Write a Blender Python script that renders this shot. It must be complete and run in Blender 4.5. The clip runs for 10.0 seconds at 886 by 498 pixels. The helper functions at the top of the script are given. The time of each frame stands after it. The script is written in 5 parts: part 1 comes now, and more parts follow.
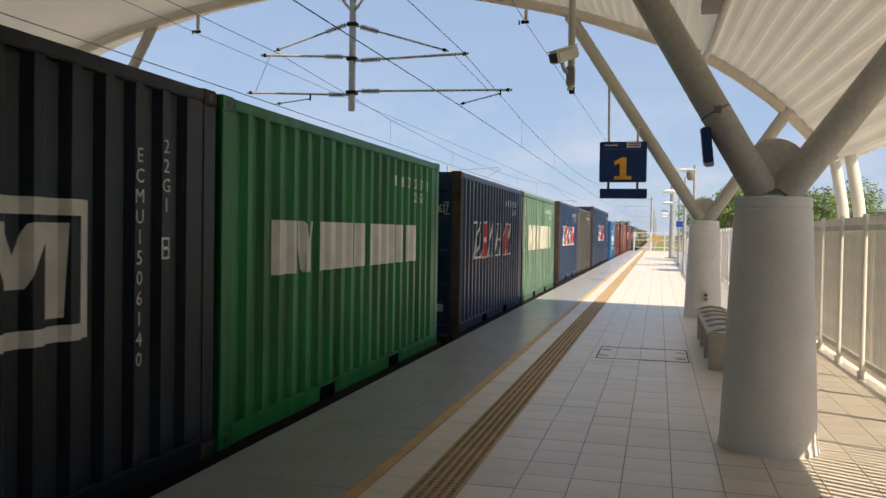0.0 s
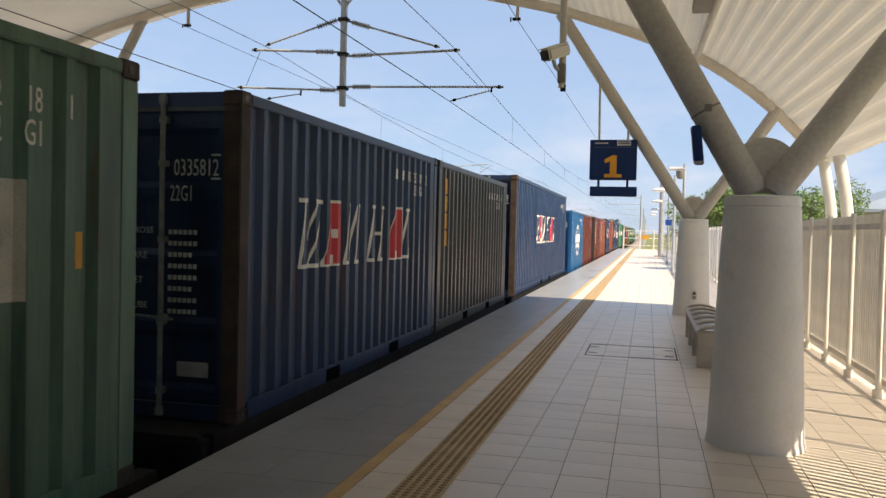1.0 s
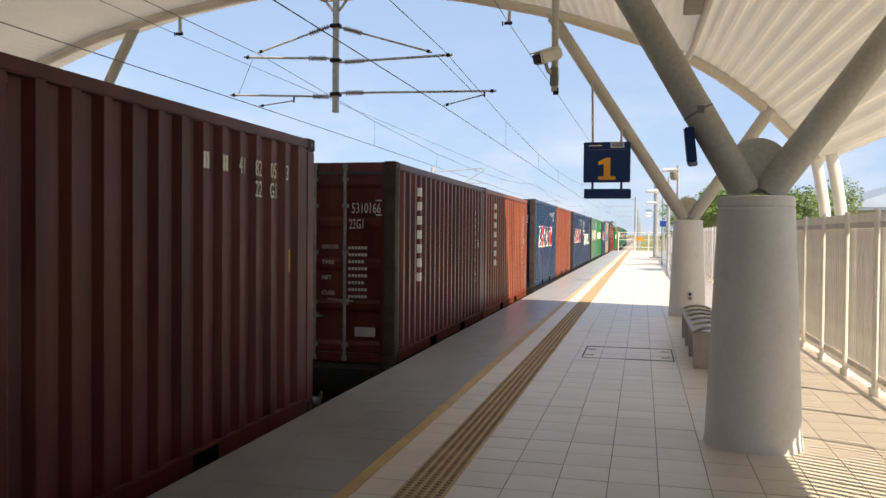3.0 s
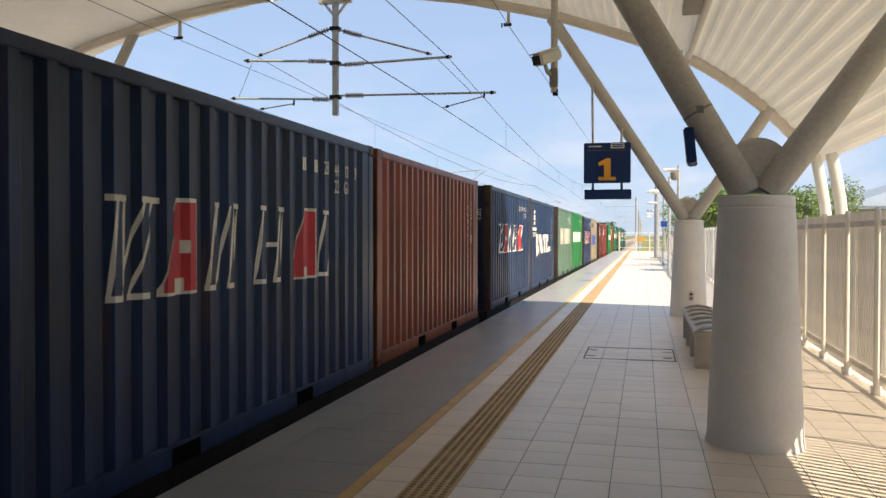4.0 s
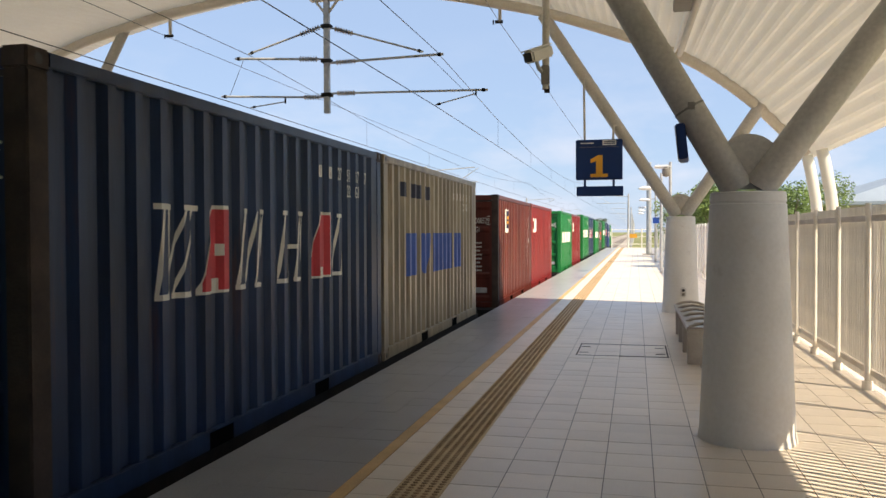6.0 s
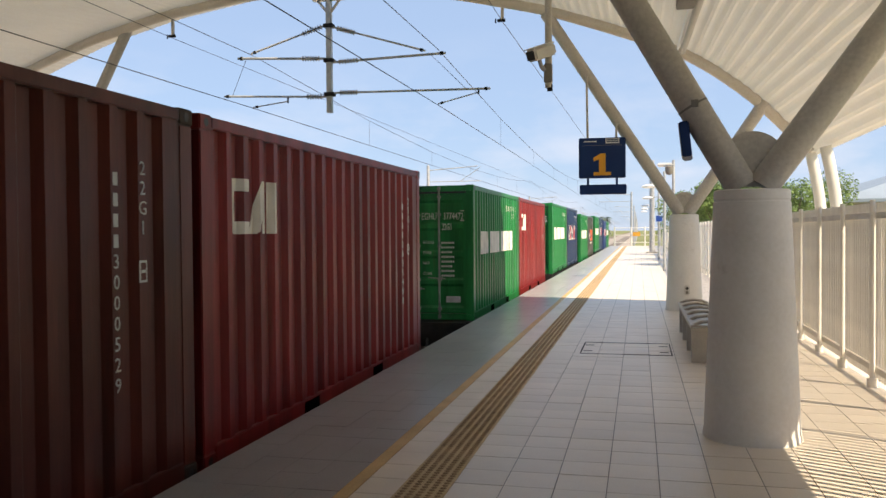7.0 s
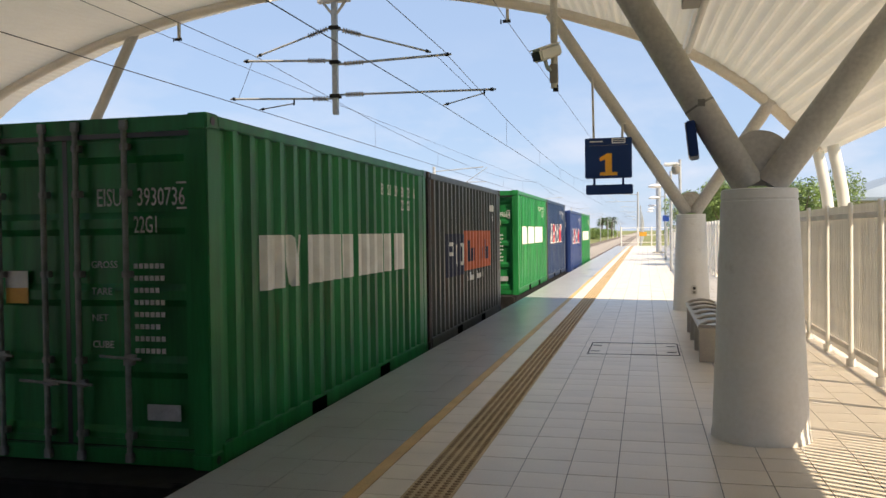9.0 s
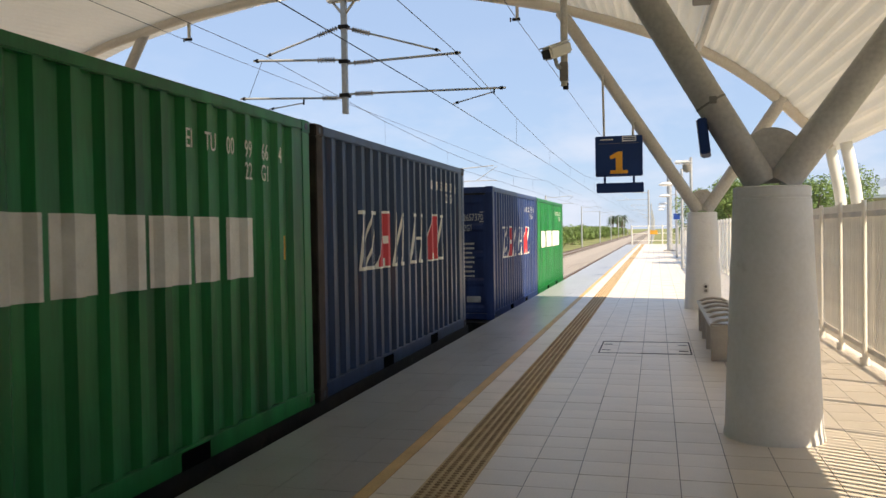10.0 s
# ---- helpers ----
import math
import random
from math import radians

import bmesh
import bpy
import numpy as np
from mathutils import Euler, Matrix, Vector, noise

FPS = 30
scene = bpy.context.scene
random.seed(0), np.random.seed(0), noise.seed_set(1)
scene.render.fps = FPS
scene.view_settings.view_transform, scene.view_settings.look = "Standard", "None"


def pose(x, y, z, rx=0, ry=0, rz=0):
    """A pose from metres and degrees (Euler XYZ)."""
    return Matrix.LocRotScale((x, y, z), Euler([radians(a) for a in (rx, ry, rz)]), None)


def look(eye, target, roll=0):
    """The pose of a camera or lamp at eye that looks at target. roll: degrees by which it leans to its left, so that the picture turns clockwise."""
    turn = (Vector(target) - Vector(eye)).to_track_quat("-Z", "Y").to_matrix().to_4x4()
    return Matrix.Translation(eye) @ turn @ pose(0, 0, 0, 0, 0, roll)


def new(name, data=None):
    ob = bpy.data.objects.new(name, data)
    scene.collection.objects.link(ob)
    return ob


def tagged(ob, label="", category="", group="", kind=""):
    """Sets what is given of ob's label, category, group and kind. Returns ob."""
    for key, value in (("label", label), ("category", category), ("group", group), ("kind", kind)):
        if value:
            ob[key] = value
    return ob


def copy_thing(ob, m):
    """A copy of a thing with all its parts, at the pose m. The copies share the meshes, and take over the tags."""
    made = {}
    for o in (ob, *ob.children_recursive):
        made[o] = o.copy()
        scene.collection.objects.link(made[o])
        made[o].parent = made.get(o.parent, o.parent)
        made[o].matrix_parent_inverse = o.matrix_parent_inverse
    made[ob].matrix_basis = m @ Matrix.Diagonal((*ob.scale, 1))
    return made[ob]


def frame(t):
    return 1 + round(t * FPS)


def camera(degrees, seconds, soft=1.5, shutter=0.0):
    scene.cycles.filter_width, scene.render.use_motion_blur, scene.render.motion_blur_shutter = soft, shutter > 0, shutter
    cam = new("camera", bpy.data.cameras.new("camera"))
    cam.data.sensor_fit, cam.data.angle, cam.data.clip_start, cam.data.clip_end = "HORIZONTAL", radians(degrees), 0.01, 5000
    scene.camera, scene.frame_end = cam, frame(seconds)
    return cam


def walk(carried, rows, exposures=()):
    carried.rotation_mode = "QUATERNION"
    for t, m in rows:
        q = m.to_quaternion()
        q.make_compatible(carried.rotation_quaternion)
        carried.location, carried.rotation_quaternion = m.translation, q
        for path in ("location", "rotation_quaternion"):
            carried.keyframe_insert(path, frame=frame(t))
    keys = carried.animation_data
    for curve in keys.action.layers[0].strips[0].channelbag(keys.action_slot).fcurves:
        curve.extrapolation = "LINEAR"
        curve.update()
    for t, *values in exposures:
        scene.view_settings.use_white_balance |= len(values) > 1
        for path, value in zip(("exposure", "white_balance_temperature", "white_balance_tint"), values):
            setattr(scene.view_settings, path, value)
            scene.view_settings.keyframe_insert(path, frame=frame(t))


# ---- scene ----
import functools

cam = camera(56.67, 10.0, soft=1.5, shutter=0.02)
walk(cam, [
    (0, look((0.000, 0.000, 1.550), (-5.072, 19.341, 1.126), 0.91)),
    (0.5, look((-0.001, -0.000, 1.550), (-4.973, 19.367, 1.103), 1.26)),
    (1, look((-0.004, 0.003, 1.546), (-4.833, 19.405, 1.048), 1.34)),
    (1.5, look((-0.007, 0.007, 1.548), (-4.735, 19.433, 1.030), 1.31)),
    (2, look((-0.004, -0.000, 1.548), (-4.732, 19.427, 1.066), 1.12)),
    (2.5, look((-0.007, 0.000, 1.549), (-4.714, 19.434, 1.121), 0.80)),
    (4, look((-0.001, -0.008, 1.549), (-4.745, 19.418, 1.205), 0.07)),
    (4.5, look((-0.003, -0.010, 1.549), (-4.690, 19.430, 1.220), 0.00)),
    (5, look((-0.002, 0.007, 1.546), (-4.610, 19.466, 1.227), -0.02)),
    (5.5, look((0.001, -0.002, 1.549), (-4.551, 19.470, 1.189), -0.12)),
    (7, look((-0.005, 0.000, 1.548), (-4.647, 19.450, 1.121), -0.45)),
    (7.5, look((-0.014, -0.002, 1.545), (-4.667, 19.445, 1.131), -0.39)),
    (8, look((-0.007, 0.004, 1.543), (-4.642, 19.456, 1.170), -0.36)),
    (8.5, look((-0.008, -0.009, 1.551), (-4.690, 19.431, 1.157), -0.63)),
    (9, look((-0.009, -0.008, 1.547), (-4.799, 19.406, 1.148), -0.77)),
    (9.5, look((-0.016, -0.007, 1.546), (-4.916, 19.379, 1.155), -0.89)),
    (10, look((-0.013, 0.013, 1.548), (-5.043, 19.365, 1.125), -0.95)),
], exposures=[(0, 1.02), (0.5, 1.06), (1, 1.22), (1.5, 1.32), (2.5, 1.32), (4.5, 1.29), (10, 1.28)])

# ---- light ----
SUN_FROM = Vector((0.90, -0.44, 0)).normalized()
SUN_EL = radians(49)
world = bpy.data.worlds.new("sky")
world.use_nodes = True
scene.world = world
wn = world.node_tree
sky = wn.nodes.new("ShaderNodeTexSky")
sky.sky_type = 'NISHITA'
sky.sun_disc = False
sky.sun_elevation = SUN_EL
sky.sun_rotation = math.atan2(SUN_FROM.x, SUN_FROM.y)
sky.air_density, sky.dust_density, sky.ozone_density = 1.0, 0.3, 2.2
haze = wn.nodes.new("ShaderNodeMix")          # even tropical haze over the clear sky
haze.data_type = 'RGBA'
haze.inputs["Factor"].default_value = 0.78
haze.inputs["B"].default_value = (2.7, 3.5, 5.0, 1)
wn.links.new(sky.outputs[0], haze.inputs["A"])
# soft fair-weather clouds, low round the whole horizon
wco = wn.nodes.new("ShaderNodeTexCoord")
wmap = wn.nodes.new("ShaderNodeMapping")
wmap.inputs["Scale"].default_value = (1.0, 1.0, 2.6)
wn.links.new(wco.outputs["Generated"], wmap.inputs["Vector"])
puff = wn.nodes.new("ShaderNodeTexNoise")
puff.inputs["Scale"].default_value, puff.inputs["Detail"].default_value, puff.inputs["Roughness"].default_value = 7.0, 7, 0.55
wn.links.new(wmap.outputs[0], puff.inputs["Vector"])
puff_ramp = wn.nodes.new("ShaderNodeMapRange")
for key, val in (("From Min", 0.42), ("From Max", 0.68), ("To Min", 0.0), ("To Max", 0.95)):
    puff_ramp.inputs[key].default_value = val
wn.links.new(puff.outputs["Fac"], puff_ramp.inputs["Value"])
wsep = wn.nodes.new("ShaderNodeSeparateXYZ")
wn.links.new(wco.outputs["Generated"], wsep.inputs[0])
low = wn.nodes.new("ShaderNodeMapRange")
for key, val in (("From Min", 0.03), ("From Max", 0.24), ("To Min", 1.0), ("To Max", 0.0)):
    low.inputs[key].default_value = val
wn.links.new(wsep.outputs["Z"], low.inputs["Value"])
cover = wn.nodes.new("ShaderNodeMath")
cover.operation = 'MULTIPLY'
wn.links.new(puff_ramp.outputs[0], cover.inputs[0])
wn.links.new(low.outputs[0], cover.inputs[1])
clouds = wn.nodes.new("ShaderNodeMix")
clouds.data_type = 'RGBA'
clouds.inputs["B"].default_value = (4.6, 4.85, 5.6, 1)
wn.links.new(cover.outputs[0], clouds.inputs["Factor"])
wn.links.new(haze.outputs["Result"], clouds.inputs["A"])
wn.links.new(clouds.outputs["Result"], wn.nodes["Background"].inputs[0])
wn.nodes["Background"].inputs[1].default_value = 0.073
sun_data = bpy.data.lights.new("sun", 'SUN')
sun_data.energy, sun_data.angle, sun_data.color = 3.3, radians(0.6), (1.0, 0.83, 0.61)
sun = new("sun", sun_data)
sun_dir = SUN_FROM * math.cos(SUN_EL) + Vector((0, 0, math.sin(SUN_EL)))
sun.matrix_world = look(sun_dir * 100, (0, 0, 0))


# ---- materials ----
def material(name, colour, rough=0.6, metal=0.0, vary=0.15, scale=3.0, fine=60.0, bump=0.1, stain=None,
             stain_amount=0.0, stain_scale=1.5, per_object=0.0, stretch=(1, 1, 1), spec=0.5):
    """Painted or mineral surface: base colour varied at two scales, stains with their own shape, fine relief."""
    m = bpy.data.materials.new(name)
    m.use_nodes = True
    nt = m.node_tree
    n, l = nt.nodes, nt.links
    b = n["Principled BSDF"]
    b.inputs["Roughness"].default_value, b.inputs["Metallic"].default_value = rough, metal
    b.inputs["Specular IOR Level"].default_value = spec
    co = n.new("ShaderNodeTexCoord")
    mp = n.new("ShaderNodeMapping")
    mp.inputs["Scale"].default_value = stretch
    l.new(co.outputs["Object"], mp.inputs["Vector"])
    big = n.new("ShaderNodeTexNoise")
    big.inputs["Scale"].default_value, big.inputs["Detail"].default_value = scale, 5
    l.new(mp.outputs[0], big.inputs["Vector"])
    small = n.new("ShaderNodeTexNoise")
    small.inputs["Scale"].default_value, small.inputs["Detail"].default_value = fine, 3
    l.new(mp.outputs[0], small.inputs["Vector"])
    mix = n.new("ShaderNodeMix")
    mix.data_type = 'RGBA'
    lo = [c * (1 - vary) for c in colour] + [1]
    hi = [min(1, c * (1 + vary)) for c in colour] + [1]
    mix.inputs["A"].default_value, mix.inputs["B"].default_value = lo, hi
    ramp = n.new("ShaderNodeValToRGB")
    ramp.color_ramp.elements[0].position, ramp.color_ramp.elements[1].position = 0.3, 0.7
    l.new(big.outputs["Fac"], ramp.inputs[0])
    l.new(ramp.outputs[0], mix.inputs["Factor"])
    last = mix.outputs["Result"]
    grain = n.new("ShaderNodeMix")
    grain.data_type, grain.blend_type = 'RGBA', 'OVERLAY'
    grain.inputs["Factor"].default_value = 0.25
    l.new(last, grain.inputs["A"])
    l.new(small.outputs["Fac"], grain.inputs["B"])
    last = grain.outputs["Result"]
    if per_object:
        info = n.new("ShaderNodeObjectInfo")
        hsv = n.new("ShaderNodeHueSaturation")
        rng = n.new("ShaderNodeMapRange")
        rng.inputs["To Min"].default_value, rng.inputs["To Max"].default_value = 1 - per_object, 1 + per_object
        l.new(info.outputs["Random"], rng.inputs["Value"])
        l.new(rng.outputs[0], hsv.inputs["Value"])
        l.new(last, hsv.inputs["Color"])
        last = hsv.outputs[0]
    if stain:
        st = n.new("ShaderNodeTexNoise")
        st.inputs["Scale"].default_value, st.inputs["Detail"].default_value = stain_scale, 8
        st.inputs["Roughness"].default_value = 0.65
        l.new(mp.outputs[0], st.inputs["Vector"])
        sr = n.new("ShaderNodeValToRGB")
        sr.color_ramp.elements[0].position = 0.66 - 0.2 * stain_amount
        sr.color_ramp.elements[1].position = 0.76 - 0.1 * stain_amount
        l.new(st.outputs["Fac"], sr.inputs[0])
        fm = n.new("ShaderNodeMath")
        fm.operation = 'MULTIPLY'
        fm.inputs[1].default_value = min(1.0, 0.35 + stain_amount)
        l.new(sr.outputs[0], fm.inputs[0])
        sm = n.new("ShaderNodeMix")
        sm.data_type = 'RGBA'
        sm.inputs["B"].default_value = (*stain, 1)
        l.new(fm.outputs[0], sm.inputs["Factor"])
        l.new(last, sm.inputs["A"])
        last = sm.outputs["Result"]
    l.new(last, b.inputs["Base Color"])
    if bump:
        bp = n.new("ShaderNodeBump")
        bp.inputs["Strength"].default_value, bp.inputs["Distance"].default_value = bump, 0.01
        l.new(small.outputs["Fac"], bp.inputs["Height"])
        l.new(bp.outputs[0], b.inputs["Normal"])
    return m


RUST = (0.12, 0.05, 0.025)


def paint(name, colour, wear=0.3):
    colour = [0.5 * c for c in colour]
    return material(name, colour, rough=0.34, vary=0.4, scale=2.4, fine=30, bump=0.08, stain=RUST, stain_amount=wear,
                    stain_scale=2.6, stretch=(1.6, 1.6, 0.16), spec=0.28)


PAINTS = {
    "green": paint("green container paint", (0.034, 0.34, 0.09), 0.12),
    "deep_green": paint("deep green container paint", (0.022, 0.16, 0.07), 0.2),
    "navy": paint("navy container paint", (0.032, 0.068, 0.17), 0.2),
    "blue": paint("blue container paint", (0.06, 0.105, 0.31), 0.12),
    "dark": paint("dark blue-grey container paint", (0.012, 0.024, 0.042), 0.12),
    "charcoal": paint("charcoal grey container paint", (0.12, 0.118, 0.11), 0.3),
    "pale_green": paint("pale green container paint", (0.21, 0.37, 0.265), 0.4),
    "sea_blue": paint("sea blue container paint", (0.042, 0.21, 0.50), 0.2),
    "maroon": paint("red-brown container paint", (0.21, 0.047, 0.032), 0.25),
    "orange": paint("orange-red container paint", (0.42, 0.11, 0.05), 0.2),
    "red": paint("red container paint", (0.38, 0.038, 0.036), 0.12),
    "cream": paint("cream container paint", (0.62, 0.52, 0.36), 0.35),
    "grey": paint("grey-green container paint", (0.11, 0.115, 0.095), 0.4),
}
white_ink = material("white lettering paint", (0.78, 0.75, 0.67), rough=0.5, vary=0.12, scale=4, bump=0.05,
                     stain=(0.25, 0.2, 0.14), stain_amount=0.15)
dim_ink = material("faded door lettering paint", (0.62, 0.63, 0.6), rough=0.5, vary=0.2, scale=6, bump=0.03)
faded_ink = material("flaking white lettering paint", (0.52, 0.50, 0.42), rough=0.6, vary=0.2, scale=3, bump=0.05, stain=(0.09, 0.12, 0.08), stain_amount=0.5, stain_scale=5)
red_ink = material("red lettering paint", (0.55, 0.03, 0.04), rough=0.5, bump=0.05)
navy_ink = material("navy lettering paint", (0.012, 0.016, 0.045), rough=0.5, bump=0.05)
blue_ink = material("blue lettering paint", (0.04, 0.10, 0.40), rough=0.5, bump=0.05)
orange_ink = material("orange lettering paint", (0.62, 0.13, 0.04), rough=0.5, bump=0.05)
yellow_ink = material("amber lettering paint", (0.65, 0.33, 0.03), rough=0.5, bump=0.05)
rusty = material("rusty steel", (0.05, 0.034, 0.027), rough=0.8, vary=0.4, scale=6, bump=0.3)
dark_steel = material("grimy black steel", (0.014, 0.013, 0.012), rough=0.8, vary=0.5, scale=5, bump=0.3, stain=(0.07, 0.05, 0.04), stain_amount=0.3, stain_scale=4, spec=0.25)
galv = material("galvanised steel", (0.42, 0.43, 0.44), rough=0.5, metal=0.1, vary=0.2, scale=8, bump=0.05)
lock_steel = material("weathered lock rod steel", (0.24, 0.25, 0.235), rough=0.55, metal=0.3, vary=0.3, scale=9, stain=RUST, stain_amount=0.4)
concrete = material("painted column concrete", (0.78, 0.76, 0.72), rough=0.75, vary=0.07, scale=1.6, fine=30, bump=0.025,
                    stain=(0.36, 0.31, 0.24), stain_amount=0.12, stain_scale=2.0)
raw_concrete = material("raw concrete", (0.30, 0.29, 0.27), rough=0.9, vary=0.2, scale=2, bump=0.3, stain=(0.14, 0.13, 0.11), stain_amount=0.3)
tube_paint = material("taupe painted steel tube", (0.50, 0.465, 0.41), rough=0.5, vary=0.08, scale=2, fine=30, bump=0.04,
                      stain=(0.2, 0.15, 0.1), stain_amount=0.08)
rib_paint = material("cream painted steel tube", (0.70, 0.63, 0.53), rough=0.5, vary=0.07, scale=2, fine=30, bump=0.03)
leg_paint = material("white painted steel tube", (0.72, 0.70, 0.64), rough=0.45, vary=0.06, scale=2, bump=0.03)
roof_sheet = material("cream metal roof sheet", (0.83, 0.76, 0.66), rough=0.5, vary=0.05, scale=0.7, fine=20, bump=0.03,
                      stain=(0.5, 0.42, 0.32), stain_amount=0.1)
rn = roof_sheet.node_tree
thin = rn.nodes.new("ShaderNodeBsdfTranslucent")      # daylight let through the metal sheet, added to brighten the shade below
thin.inputs["Color"].default_value = (0.88, 0.94, 0.97, 1)
blend = rn.nodes.new("ShaderNodeMixShader")
blend.inputs[0].default_value = 0.23
rn.links.new(rn.nodes["Principled BSDF"].outputs[0], blend.inputs[1])
rn.links.new(thin.outputs[0], blend.inputs[2])
rn.links.new(blend.outputs[0], rn.nodes["Material Output"].inputs[0])
tile_mat = material("beige ceramic paving tile", (0.75, 0.665, 0.56), rough=0.36, vary=0.08, scale=2.2, fine=90, bump=0.06,
                    stain=(0.42, 0.39, 0.34), stain_amount=0.15, stain_scale=3, per_object=0.05)
edge_mat = material("grey polished edge tile", (0.37, 0.375, 0.38), rough=0.28, vary=0.1, scale=1.5, fine=80, bump=0.03,
                    stain=(0.2, 0.2, 0.2), stain_amount=0.2, per_object=0.06)
grout = material("brown tile grout", (0.24, 0.21, 0.18), rough=0.9, bump=0.2)
tactile_mat = material("ochre tactile paving", (0.58, 0.44, 0.25), rough=0.7, vary=0.12, scale=4, bump=0.1, per_object=0.06,
                       stain=(0.25, 0.19, 0.12), stain_amount=0.2)
# studs browner and darker than the ochre bed
stud_mat = material("dark brown tactile studs", (0.36, 0.25, 0.14), rough=0.75, vary=0.25, scale=5, bump=0.1, per_object=0.1)
line_mat = material("worn yellow safety line", (0.58, 0.39, 0.17), rough=0.6, vary=0.15, scale=3, stain=(0.4, 0.36, 0.28), stain_amount=0.35)
fence_mat = material("cream painted fence steel", (0.86, 0.82, 0.74), rough=0.5, vary=0.08, scale=3, bump=0.03, per_object=0.04)
fence_dark = material("taupe fence rail paint", (0.62, 0.57, 0.50), rough=0.5, vary=0.1, scale=3, bump=0.03)
stainless = material("brushed stainless steel", (0.40, 0.375, 0.34), rough=0.32, metal=0.9, vary=0.1, scale=6, fine=120, bump=0.05, stretch=(1, 6, 1))
sign_navy = material("navy sign panel", (0.010, 0.032, 0.13), rough=0.45, vary=0.1, scale=2, bump=0.0, spec=0.2)
sign_white = material("white sign enamel", (0.7, 0.7, 0.7), rough=0.4, bump=0.0)
sign_yellow = material("yellow sign lettering", (0.75, 0.36, 0.02), rough=0.4, bump=0.0)
sign_blue = material("blue sign enamel", (0.03, 0.09, 0.42), rough=0.4, bump=0.0)
white_plastic = material("white weathered plastic", (0.62, 0.60, 0.56), rough=0.45, vary=0.08, bump=0.02)
black_plastic = material("black plastic", (0.015, 0.015, 0.015), rough=0.3, bump=0.0)
box_grey = material("grey metal box", (0.20, 0.185, 0.16), rough=0.6, bump=0.02)
porcelain = material("grey-brown insulator porcelain", (0.34, 0.30, 0.27), rough=0.25, bump=0.0)
wire_mat = material("dull copper wire", (0.06, 0.055, 0.05), rough=0.5, metal=0.4, bump=0.0)
ballast_mat = material("grey-tan ballast", (0.33, 0.29, 0.25), rough=0.95, vary=0.4, scale=9, fine=40, bump=1.0, stain=(0.12, 0.10, 0.09), stain_amount=0.3)
rail_mat = material("rusty steel rail", (0.17, 0.11, 0.08), rough=0.5, metal=0.5, vary=0.3, scale=4)
sleeper_mat = material("concrete sleeper", (0.34, 0.32, 0.29), rough=0.9, vary=0.2, scale=3, bump=0.2)
grass_mat = material("rough grassland", (0.19, 0.20, 0.07), rough=0.95, vary=0.45, scale=0.12, fine=3.0, bump=0.6,
                     stain=(0.22, 0.19, 0.09), stain_amount=0.3, stain_scale=0.3)
leaf_mat = material("green leaves", (0.15, 0.22, 0.055), rough=0.6, vary=0.5, scale=1.2, fine=9, bump=0.0)
palm_mat = material("palm fronds", (0.05, 0.085, 0.03), rough=0.6, vary=0.4, scale=1.0, bump=0.0)
bark_mat = material("grey-brown bark", (0.12, 0.09, 0.065), rough=0.95, vary=0.3, scale=5, bump=0.5)
hall_wall = material("cream rendered wall", (0.5, 0.46, 0.38), rough=0.9, vary=0.08, scale=1, bump=0.1)
hall_roof = material("blue-grey roof sheet", (0.28, 0.33, 0.38), rough=0.5, vary=0.1, scale=0.6, bump=0.05)
plate_mat = material("black enamel plate", (0.02, 0.02, 0.02), rough=0.4, bump=0.0)
# matt black that paints the shade inside the fork pockets
hollow = material("black for shade in hollows", (0.006, 0.006, 0.006), rough=1.0, bump=0.0, spec=0.0)
glow = bpy.data.materials.new("lamp diffuser")
glow.use_nodes = True
glow.node_tree.nodes["Principled BSDF"].inputs["Base Color"].default_value = (0.8, 0.8, 0.8, 1)
glow.node_tree.nodes["Principled BSDF"].inputs["Roughness"].default_value = 0.4


